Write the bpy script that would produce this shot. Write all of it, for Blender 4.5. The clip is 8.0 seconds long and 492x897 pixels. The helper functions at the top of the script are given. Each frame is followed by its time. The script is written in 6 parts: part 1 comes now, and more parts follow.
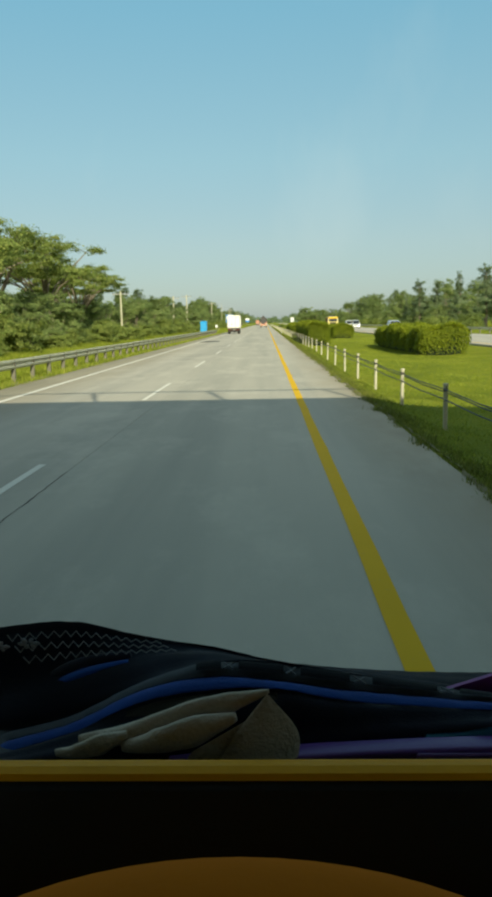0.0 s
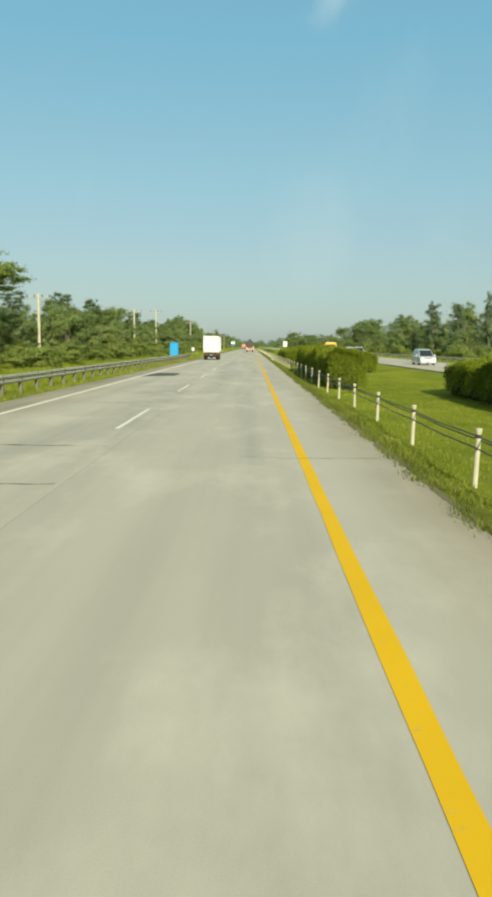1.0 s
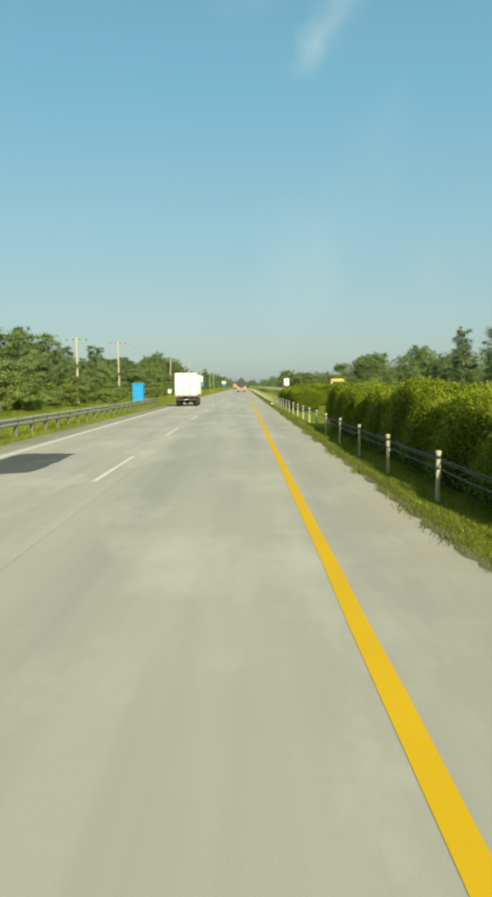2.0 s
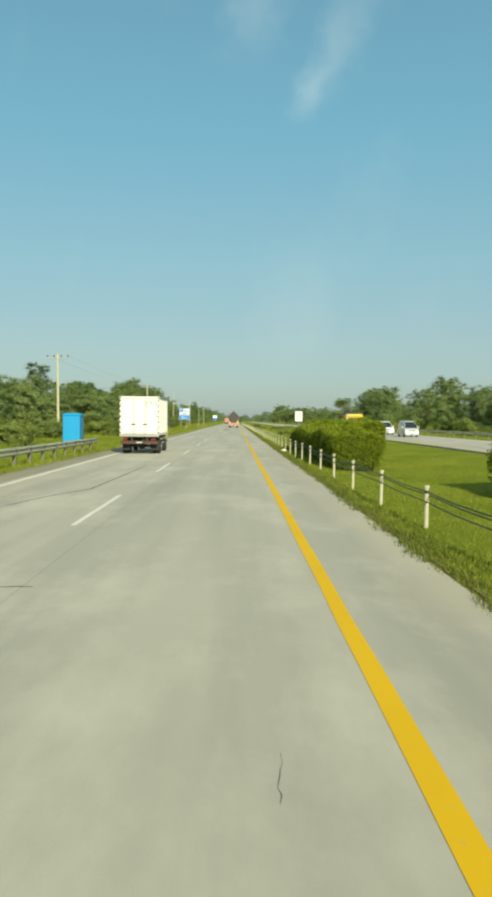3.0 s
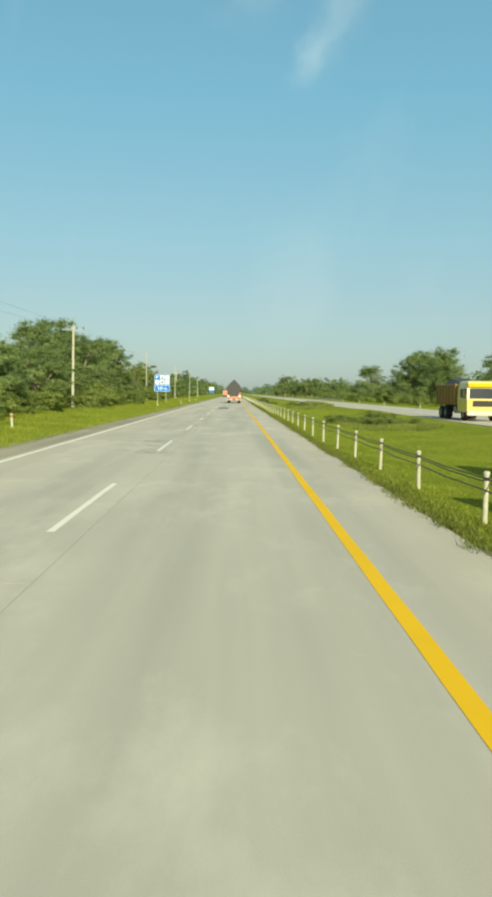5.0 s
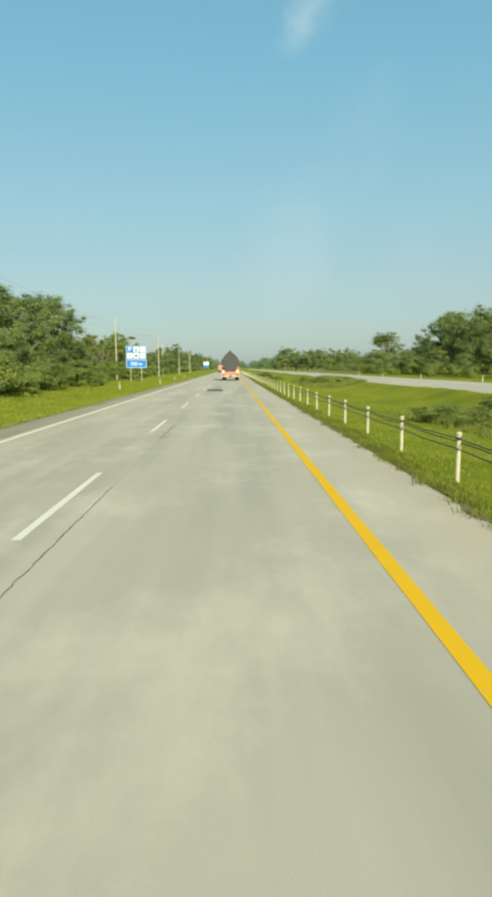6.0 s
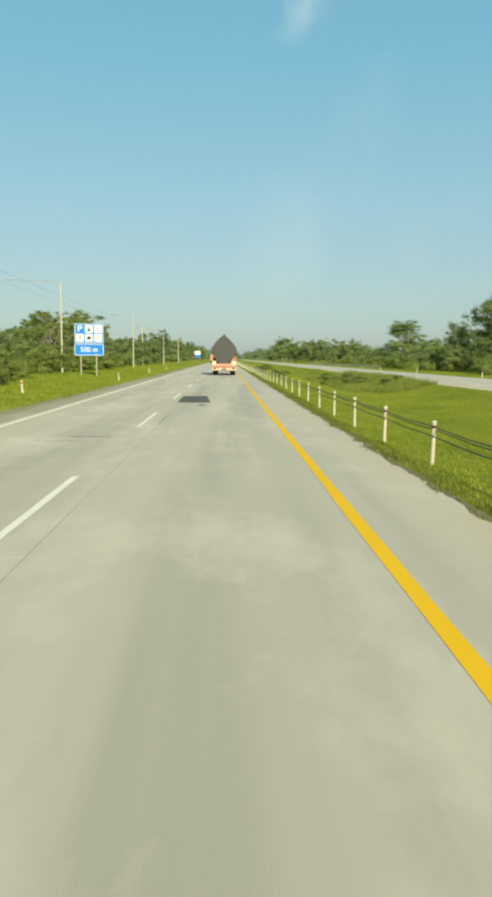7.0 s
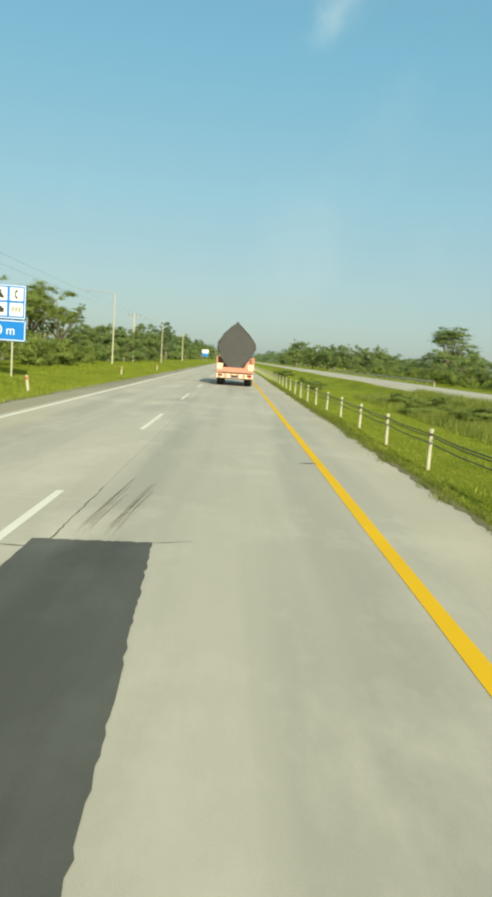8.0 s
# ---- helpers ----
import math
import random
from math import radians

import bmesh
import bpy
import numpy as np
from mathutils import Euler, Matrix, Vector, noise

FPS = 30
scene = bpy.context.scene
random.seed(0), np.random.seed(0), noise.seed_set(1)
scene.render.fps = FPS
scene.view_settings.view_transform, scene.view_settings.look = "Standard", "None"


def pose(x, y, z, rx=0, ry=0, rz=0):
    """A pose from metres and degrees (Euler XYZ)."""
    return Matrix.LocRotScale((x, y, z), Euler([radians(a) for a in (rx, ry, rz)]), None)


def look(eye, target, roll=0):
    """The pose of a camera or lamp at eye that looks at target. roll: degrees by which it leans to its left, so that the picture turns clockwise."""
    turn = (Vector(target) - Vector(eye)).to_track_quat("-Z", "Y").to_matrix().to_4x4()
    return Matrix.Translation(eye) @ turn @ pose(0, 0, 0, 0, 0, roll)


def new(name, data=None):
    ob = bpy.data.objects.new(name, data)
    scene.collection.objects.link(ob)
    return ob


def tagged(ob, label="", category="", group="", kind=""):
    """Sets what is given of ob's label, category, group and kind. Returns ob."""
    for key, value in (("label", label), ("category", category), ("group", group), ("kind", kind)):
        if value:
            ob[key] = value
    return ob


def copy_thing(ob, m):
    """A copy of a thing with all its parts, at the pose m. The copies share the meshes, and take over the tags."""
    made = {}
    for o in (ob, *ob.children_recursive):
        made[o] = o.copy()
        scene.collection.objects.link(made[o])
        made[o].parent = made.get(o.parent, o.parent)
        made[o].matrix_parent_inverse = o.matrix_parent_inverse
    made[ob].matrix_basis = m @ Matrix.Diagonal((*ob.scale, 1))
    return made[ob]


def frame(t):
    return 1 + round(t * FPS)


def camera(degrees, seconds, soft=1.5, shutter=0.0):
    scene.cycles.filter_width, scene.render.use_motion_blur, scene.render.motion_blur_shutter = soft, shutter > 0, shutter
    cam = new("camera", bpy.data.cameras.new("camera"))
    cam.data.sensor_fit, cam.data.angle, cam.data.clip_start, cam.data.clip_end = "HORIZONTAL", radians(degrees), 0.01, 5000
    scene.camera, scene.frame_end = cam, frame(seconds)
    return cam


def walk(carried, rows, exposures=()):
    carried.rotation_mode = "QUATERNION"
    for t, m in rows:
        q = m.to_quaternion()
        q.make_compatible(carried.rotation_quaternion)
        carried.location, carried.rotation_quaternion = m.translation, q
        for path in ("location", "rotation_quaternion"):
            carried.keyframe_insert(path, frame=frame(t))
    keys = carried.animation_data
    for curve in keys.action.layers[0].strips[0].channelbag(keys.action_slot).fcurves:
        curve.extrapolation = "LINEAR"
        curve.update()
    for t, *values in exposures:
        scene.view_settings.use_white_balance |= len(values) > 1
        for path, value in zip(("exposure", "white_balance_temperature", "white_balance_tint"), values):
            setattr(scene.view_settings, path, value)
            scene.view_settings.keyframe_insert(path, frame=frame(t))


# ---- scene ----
# A toll road driven in the inner lane. x: right, y: ahead, metres.
cam = camera(36.6, 8.0, soft=3.7)


def aim(x, y, pitch, yaw, roll=0.0, z=1.75):
    """Camera pose: pitch up and yaw to the right, in degrees."""
    return pose(x, y, z) @ pose(0, 0, 0, 0, 0, -yaw) @ pose(0, 0, 0, 90 + pitch) @ pose(0, 0, 0, 0, 0, roll)


PATH = [
    (0.0, aim(0.245, 0.17, -9.60, -1.68, -1.13)),
    (0.2, aim(0.233, 5.75, -8.46, -1.04, -0.36)),
    (0.3, aim(0.222, 8.54, -8.74, -1.09, -0.19)),
    (0.5, aim(0.210, 14.11, -9.91, -1.25, 0.34)),
    (0.7, aim(0.190, 19.67, -8.27, -0.78, 0.31)),
    (0.8, aim(0.190, 22.45, -9.20, -0.05, 0.39)),
    (1.0, aim(0.170, 28.01, -7.83, -0.37, 0.68)),
    (1.2, aim(0.166, 33.55, -7.31, 0.08, 0.39)),
    (1.3, aim(0.153, 36.32, -4.62, -0.38, 0.31)),
    (1.5, aim(0.149, 41.86, -7.84, 0.20, 0.32)),
    (1.7, aim(0.180, 47.40, -6.06, 0.35, -0.61)),
    (2.8, aim(0.074, 77.76, -3.32, -0.37, -0.43)),
    (2.9, aim(0.049, 80.52, -1.41, 0.47, 0.06)),
    (3.0, aim(0.025, 83.27, -2.14, 0.79, 0.44)),
    (3.2, aim(0.031, 88.78, -3.30, 0.82, -0.04)),
    (3.3, aim(0.035, 91.53, -1.93, 1.12, -0.25)),
    (3.5, aim(0.041, 97.04, -0.91, 0.47, -1.04)),
    (3.7, aim(-0.067, 102.54, -2.74, 0.76, 0.14)),
    (3.8, aim(-0.121, 105.30, -2.46, 0.50, 0.53)),
    (4.0, aim(-0.229, 110.80, -1.66, 0.96, 2.19)),
    (4.1, aim(-0.188, 113.55, -3.59, 0.42, 0.14)),
    (4.2, aim(-0.147, 116.30, -3.66, 0.14, -1.25)),
    (5.3, aim(-0.417, 146.59, -5.16, 1.07, 1.15)),
    (5.4, aim(-0.376, 149.35, -6.14, 1.44, -0.13)),
    (5.5, aim(-0.335, 152.11, -6.16, 1.19, -0.80)),
    (5.7, aim(-0.358, 157.62, -6.57, 1.57, -0.80)),
    (5.8, aim(-0.359, 160.38, -8.68, 1.37, -0.79)),
    (6.0, aim(-0.382, 165.90, -6.20, 1.02, -0.73)),
    (6.2, aim(-0.405, 171.43, -5.78, 1.58, -0.69)),
    (6.3, aim(-0.406, 174.19, -8.04, 1.53, -0.64)),
    (6.4, aim(-0.418, 176.96, -8.99, 1.82, -0.60)),
    (6.5, aim(-0.429, 179.73, -8.87, 1.27, -0.66)),
    (6.6, aim(-0.431, 182.50, -6.53, 1.49, -0.39)),
    (6.7, aim(-0.433, 185.26, -7.36, 1.13, -0.22)),
    (6.8, aim(-0.445, 188.04, -6.28, 0.95, -0.05)),
    (6.9, aim(-0.447, 190.81, -8.58, 1.20, 0.14)),
    (7.0, aim(-0.450, 193.58, -6.91, 1.65, 0.42)),
    (7.1, aim(-0.457, 196.36, -7.04, 1.66, 0.27)),
    (7.2, aim(-0.463, 199.13, -5.96, 2.04, 0.24)),
    (7.3, aim(-0.470, 201.91, -7.85, 2.07, 0.21)),
    (7.4, aim(-0.477, 204.69, -7.99, 1.39, 0.17)),
    (7.5, aim(-0.484, 207.47, -6.06, 1.51, 0.18)),
    (7.6, aim(-0.502, 210.26, -5.54, 1.31, 0.03)),
    (7.7, aim(-0.520, 213.04, -7.53, 1.03, -0.08)),
    (7.8, aim(-0.538, 215.83, -7.17, 0.87, -0.42)),
    (7.9, aim(-0.576, 218.62, -4.58, 0.21, 1.35)),
    (8.0, aim(-0.614, 221.41, -6.78, 1.32, 3.88)),
]
walk(cam, PATH, [(0.0, 0.29, 7250, -2), (0.5, 0.41, 7250, -3), (1.0, 0.3, 7150, -3), (1.9, 0.28, 7150, -4), (2.9, 0.22, 7100, -6), (3.2, 0.18, 7100, -6), (3.5, 0.08, 7100, -6), (3.9, 0.2, 7100, -6), (4.2, 0.22, 7100, -6), (5.2, 0.35, 7100, -5), (6.5, 0.35, 7150, -3), (8.0, 0.35, 7150, -4)])

# ---- light: low morning sun from behind and from the right ----
SUN_UP, SUN_SIDE = 26.0, 14.0
world = bpy.data.worlds.new("sky")
scene.world = world
world.use_nodes = True
wt = world.node_tree
sky = wt.nodes.new("ShaderNodeTexSky")
sky.sky_type, sky.sun_disc = "NISHITA", False
sky.sun_elevation, sky.sun_rotation = radians(SUN_UP), radians(180 - SUN_SIDE)
sky.air_density, sky.dust_density, sky.ozone_density = 1.0, 0.8, 2.0
veil = wt.nodes.new("ShaderNodeMix")
veil.data_type = "RGBA"
veil.inputs[0].default_value = 0.74
wco = wt.nodes.new("ShaderNodeTexCoord")
rise = wt.nodes.new("ShaderNodeSeparateXYZ")
wt.links.new(wco.outputs["Generated"], rise.inputs[0])
haze = wt.nodes.new("ShaderNodeValToRGB")
while len(haze.color_ramp.elements) < 7:
    haze.color_ramp.elements.new(0.5)
for e, (p, c) in zip(haze.color_ramp.elements, [(0.0, (1.95, 2.5, 3.2)), (0.04, (2.1, 2.8, 3.5)), (0.1, (2.3, 3.15, 3.9)), (0.2, (2.0, 3.5, 4.55)), (0.36, (1.35, 3.3, 4.9)), (0.5, (1.2, 2.8, 4.3)), (0.85, (1.9, 2.7, 3.4))]):
    e.position, e.color = p, (*c, 1)
wt.links.new(rise.outputs["Z"], haze.inputs[0])
glare = wt.nodes.new("ShaderNodeMapRange")
glare.inputs["From Min"].default_value, glare.inputs["From Max"].default_value = 0.25, -0.7
wt.links.new(rise.outputs["Y"], glare.inputs["Value"])
milky = wt.nodes.new("ShaderNodeMix")
milky.data_type = "RGBA"
milky.inputs[7].default_value = (3.3, 3.3, 3.1, 1)
wt.links.new(glare.outputs[0], milky.inputs[0])
wt.links.new(haze.outputs[0], milky.inputs[6])
wt.links.new(milky.outputs[2], veil.inputs[7])
wt.links.new(sky.outputs[0], veil.inputs[6])
wisp = wt.nodes.new("ShaderNodeTexNoise")
wisp.inputs["Scale"].default_value, wisp.inputs["Detail"].default_value = 1.0, 5.0
wmap = wt.nodes.new("ShaderNodeMapping")
wmap.inputs["Scale"].default_value, wmap.inputs["Rotation"].default_value = (6.0, 1.6, 3.0), (0.3, 0.2, 0.5)
wt.links.new(wco.outputs["Generated"], wmap.inputs["Vector"])
wt.links.new(wmap.outputs[0], wisp.inputs["Vector"])
wramp = wt.nodes.new("ShaderNodeValToRGB")
wramp.color_ramp.elements[0].position, wramp.color_ramp.elements[1].position = 0.56, 0.8
wramp.color_ramp.elements[1].color = (0.16, 0.16, 0.16, 1)
wt.links.new(wisp.outputs["Fac"], wramp.inputs[0])
cloud = wt.nodes.new("ShaderNodeMix")
cloud.data_type = "RGBA"
cloud.inputs[7].default_value = (5.0, 5.6, 6.0, 1)
wt.links.new(wramp.outputs[0], cloud.inputs[0])
wt.links.new(veil.outputs[2], cloud.inputs[6])


def cirrus(col, az, up, lean, half, wide, strength):
    """One feathered ice-cloud streak in the sky, leaning to the right by lean degrees."""
    a, e, k = radians(az), radians(up), radians(lean)
    r = Vector((math.cos(a), -math.sin(a), 0))
    c = Vector((math.sin(a) * math.cos(e), math.cos(a) * math.cos(e), math.sin(e)))
    u = r.cross(c)
    fac = None
    warp = wt.nodes.new("ShaderNodeTexNoise")
    warp.inputs["Scale"].default_value, warp.inputs["Detail"].default_value = 26.0, 6.0
    wt.links.new(wco.outputs["Generated"], warp.inputs["Vector"])
    for axis, size in ((r * math.cos(k) - u * math.sin(k), wide), (r * math.sin(k) + u * math.cos(k), half)):
        dp = wt.nodes.new("ShaderNodeVectorMath")
        dp.operation = "DOT_PRODUCT"
        dp.inputs[1].default_value = axis
        wt.links.new(wco.outputs["Generated"], dp.inputs[0])
        sh = wt.nodes.new("ShaderNodeMath")
        sh.operation = "MULTIPLY_ADD"
        wt.links.new(warp.outputs["Fac"], sh.inputs[0])
        sh.inputs[1].default_value, sh.inputs[2].default_value = wide * 1.6, -c.dot(axis) - wide * 0.8
        ad = wt.nodes.new("ShaderNodeMath")
        wt.links.new(dp.outputs["Value"], ad.inputs[0])
        wt.links.new(sh.outputs[0], ad.inputs[1])
        ab = wt.nodes.new("ShaderNodeMath")
        ab.operation = "ABSOLUTE"
        wt.links.new(ad.outputs[0], ab.inputs[0])
        mr = wt.nodes.new("ShaderNodeMapRange")
        mr.interpolation_type = "SMOOTHSTEP"
        mr.inputs["From Min"].default_value, mr.inputs["From Max"].default_value = 0.0, size
        mr.inputs["To Min"].default_value, mr.inputs["To Max"].default_value = 1.0 if fac else strength, 0.0
        wt.links.new(ab.outputs[0], mr.inputs["Value"])
        if fac:
            mu = wt.nodes.new("ShaderNodeMath")
            mu.operation = "MULTIPLY"
            wt.links.new(fac, mu.inputs[0])
            wt.links.new(mr.outputs[0], mu.inputs[1])
            fac = mu.outputs[0]
        else:
            fac = mr.outputs[0]
    m = wt.nodes.new("ShaderNodeMix")
    m.data_type = "RGBA"
    m.inputs[7].default_value = (6.4, 6.8, 7.0, 1)
    wt.links.new(fac, m.inputs[0])
    wt.links.new(col, m.inputs[6])
    return m.outputs[2]


tone = cirrus(cloud.outputs[2], 7.0, 26.0, 28, 0.1, 0.036, 0.13)
tone = cirrus(tone, 5.4, 23.4, 20, 0.04, 0.022, 0.16)
tone = cirrus(tone, 1.6, 28.6, 30, 0.08, 0.045, 0.12)
wt.links.new(tone, wt.nodes["Background"].inputs[0])
wt.nodes["Background"].inputs[1].default_value = 0.12
sun = new("sun", bpy.data.lights.new("sun", "SUN"))
sun.data.energy, sun.data.angle, sun.data.color = 4.6, radians(0.5), (1.0, 0.93, 0.8)
d = Vector((math.sin(radians(SUN_SIDE)) * math.cos(radians(SUN_UP)), -math.cos(radians(SUN_SIDE)) * math.cos(radians(SUN_UP)), math.sin(radians(SUN_UP))))
sun.matrix_world = look(d * 60, (0, 0, 0))


# ---- materials ----
def tree_of(name):
    m = bpy.data.materials.new(name)
    m.use_nodes = True
    t = m.node_tree
    return m, t, t.nodes["Principled BSDF"]


def noise_node(t, scale, detail=4.0, rough=0.6, stretch=None):
    co = t.nodes.new("ShaderNodeNewGeometry").outputs["Position"]
    if stretch:
        mp = t.nodes.new("ShaderNodeMapping")
        mp.inputs["Scale"].default_value = stretch
        t.links.new(co, mp.inputs["Vector"])
        co = mp.outputs[0]
    n = t.nodes.new("ShaderNodeTexNoise")
    n.inputs["Scale"].default_value, n.inputs["Detail"].default_value, n.inputs["Roughness"].default_value = scale, detail, rough
    t.links.new(co, n.inputs["Vector"])
    return n.outputs["Fac"]


def ramp(t, fac, stops):
    r = t.nodes.new("ShaderNodeValToRGB")
    els = r.color_ramp.elements
    while len(els) < len(stops):
        els.new(0.5)
    for e, (p, c) in zip(els, stops):
        e.position, e.color = p, (*c, 1) if len(c) == 3 else c
    t.links.new(fac, r.inputs[0])
    return r.outputs[0]


def mix(t, fac, a, b, how="MIX"):
    n = t.nodes.new("ShaderNodeMix")
    n.data_type, n.blend_type = "RGBA", how
    for sock, v in ((n.inputs[0], fac), (n.inputs[6], a), (n.inputs[7], b)):
        if isinstance(v, (int, float)):
            sock.default_value = v
        elif isinstance(v, tuple):
            sock.default_value = (*v, 1)
        else:
            t.links.new(v, sock)
    return n.outputs[2]


def bump(t, bsdf, fac, strength, dist=0.01):
    b = t.nodes.new("ShaderNodeBump")
    b.inputs["Strength"].default_value, b.inputs["Distance"].default_value = strength, dist
    t.links.new(fac, b.inputs["Height"])
    t.links.new(b.outputs[0], bsdf.inputs["Normal"])


def rnd(t):
    return t.nodes.new("ShaderNodeObjectInfo").outputs["Random"]


def plain(name, col, rough=0.6, metal=0.0, vary=0.25, scale=6.0, coat=0.0, grain=0.15):
    """Paint, metal, plastic or cloth with slight dirt at two scales."""
    m, t, b = tree_of(name)
    big, small = noise_node(t, scale), noise_node(t, scale * 14)
    dark = tuple(c * (1 - vary) for c in col)
    c = mix(t, big, dark, tuple(min(1, c * (1 + vary * 0.4)) for c in col))
    c = mix(t, mix_fac(t, small, 0.25), c, dark)
    t.links.new(c, b.inputs["Base Color"])
    b.inputs["Roughness"].default_value, b.inputs["Metallic"].default_value = rough, metal
    b.inputs["Coat Weight"].default_value = coat
    bump(t, b, small, grain, 0.004)
    return m


def mix_fac(t, fac, k):
    n = t.nodes.new("ShaderNodeMath")
    n.operation = "MULTIPLY"
    t.links.new(fac, n.inputs[0])
    n.inputs[1].default_value = k
    return n.outputs[0]


def concrete(name, a, b_, stain, verge=None):
    """Worn road concrete: long tyre-dark streaks, blotches and fine grit."""
    m, t, b = tree_of(name)
    base = mix(t, noise_node(t, 0.35, 6), a, b_)
    streak = noise_node(t, 1.0, 4, 0.55, (0.85, 0.035, 1.0))
    c = mix(t, ramp(t, streak, [(0.42, (0, 0, 0)), (0.66, (0.75, 0.75, 0.75))]), base, stain)
    grit = noise_node(t, 130, 3)
    c = mix(t, ramp(t, grit, [(0.3, (0.22, 0.22, 0.22)), (0.6, (0, 0, 0))]), c, tuple(v * 0.6 for v in stain))
    spots = noise_node(t, 2.6, 5, 0.7)
    c = mix(t, ramp(t, spots, [(0.66, (0, 0, 0)), (0.74, (0.4, 0.4, 0.4))]), c, stain)
    dust = noise_node(t, 0.55, 7, 0.68, (1.0, 0.45, 1.0))
    c = mix(t, ramp(t, dust, [(0.5, (0, 0, 0)), (0.68, (0.5, 0.5, 0.5))]), c, tuple(min(1, v * 1.22) for v in b_))
    worn = noise_node(t, 0.3, 6, 0.7, (1.5, 0.3, 1.0))
    c = mix(t, ramp(t, worn, [(0.54, (0, 0, 0)), (0.72, (0.4, 0.4, 0.4))]), c, stain)
    if verge:
        sep = t.nodes.new("ShaderNodeSeparateXYZ")
        t.links.new(t.nodes.new("ShaderNodeNewGeometry").outputs["Position"], sep.inputs[0])
        near = t.nodes.new("ShaderNodeMapRange")
        near.inputs["From Min"].default_value, near.inputs["From Max"].default_value = verge
        t.links.new(sep.outputs["X"], near.inputs["Value"])
        silt = mix(t, 1.0, near.outputs[0], ramp(t, noise_node(t, 0.5, 6, 0.65, (1.0, 0.4, 1.0)), [(0.36, (0, 0, 0)), (0.62, (0.9, 0.9, 0.9))]), "MULTIPLY")
        c = mix(t, silt, c, (0.5, 0.425, 0.315))
        along = t.nodes.new("ShaderNodeMapRange")
        along.inputs["From Min"].default_value, along.inputs["From Max"].default_value = 70, 45
        t.links.new(sep.outputs["Y"], along.inputs["Value"])
        mud = mix(t, 1.0, mix(t, 1.0, near.outputs[0], along.outputs[0], "MULTIPLY"), ramp(t, noise_node(t, 0.8, 6, 0.65, (1.0, 0.3, 1.0)), [(0.3, (0.25, 0.25, 0.25)), (0.6, (1, 1, 1))]), "MULTIPLY")
        c = mix(t, mud, c, (0.31, 0.265, 0.19))
    tone = ramp(t, rnd(t), [(0, (0.985, 0.985, 0.985)), (1, (1.01, 1.01, 1.007))])
    c = mix(t, 1.0, c, tone, "MULTIPLY")
    t.links.new(c, b.inputs["Base Color"])
    b.inputs["Roughness"].default_value = 0.88
    b.inputs["Specular IOR Level"].default_value = 0.3
    bump(t, b, grit, 0.1, 0.003)
    return m


def worn_paint(name, col, under, wear=0.45):
    m, t, b = tree_of(name)
    n = noise_node(t, 9.0, 6, 0.75)
    chips = ramp(t, n, [(wear - 0.12, (1, 1, 1)), (wear - 0.02, (0, 0, 0))])
    tone = mix(t, noise_node(t, 0.8, 4), tuple(c * 0.82 for c in col), col)
    t.links.new(mix(t, chips, tone, under), b.inputs["Base Color"])
    b.inputs["Roughness"].default_value = 0.85
    b.inputs["Specular IOR Level"].default_value = 0.2
    bump(t, b, n, 0.2, 0.003)
    return m


def leafy(name, stops, trans=0.47):
    """Leaves: a colour of its own for each leaf, light shining through."""
    m, t, b = tree_of(name)
    isl = t.nodes.new("ShaderNodeNewGeometry").outputs["Random Per Island"]
    c = ramp(t, isl, stops)
    big = ramp(t, noise_node(t, 0.45, 3), [(0.3, (0.72, 0.75, 0.7)), (0.7, (1.1, 1.08, 1.0))])
    c = mix(t, 1.0, c, big, "MULTIPLY")
    t.links.new(c, b.inputs["Base Color"])
    b.inputs["Roughness"].default_value = 0.6
    b.inputs["Specular IOR Level"].default_value = 0.25
    tr = t.nodes.new("ShaderNodeBsdfTranslucent")
    t.links.new(c, tr.inputs["Color"])
    ms = t.nodes.new("ShaderNodeMixShader")
    ms.inputs[0].default_value = trans
    t.links.new(b.outputs[0], ms.inputs[1])
    t.links.new(tr.outputs[0], ms.inputs[2])
    t.links.new(ms.outputs[0], t.nodes["Material Output"].inputs[0])
    return m


def grassy(name):
    m, t, b = tree_of(name)
    c = ramp(t, noise_node(t, 0.22, 6, 0.6), [(0.3, (0.17, 0.21, 0.016)), (0.5, (0.28, 0.31, 0.024)), (0.72, (0.38, 0.37, 0.045))])
    dirt = ramp(t, noise_node(t, 0.9, 6, 0.7), [(0.6, (0, 0, 0)), (0.78, (0.7, 0.7, 0.7))])
    c = mix(t, dirt, c, (0.16, 0.13, 0.06))
    fine = noise_node(t, 16, 6, 0.75)
    c = mix(t, ramp(t, fine, [(0.3, (0.75, 0.75, 0.75)), (0.62, (0, 0, 0))]), c, (0.09, 0.14, 0.012))
    t.links.new(c, b.inputs["Base Color"])
    b.inputs["Roughness"].default_value = 0.95
    b.inputs["Specular IOR Level"].default_value = 0.1
    bump(t, b, fine, 0.9, 0.08)
    return m


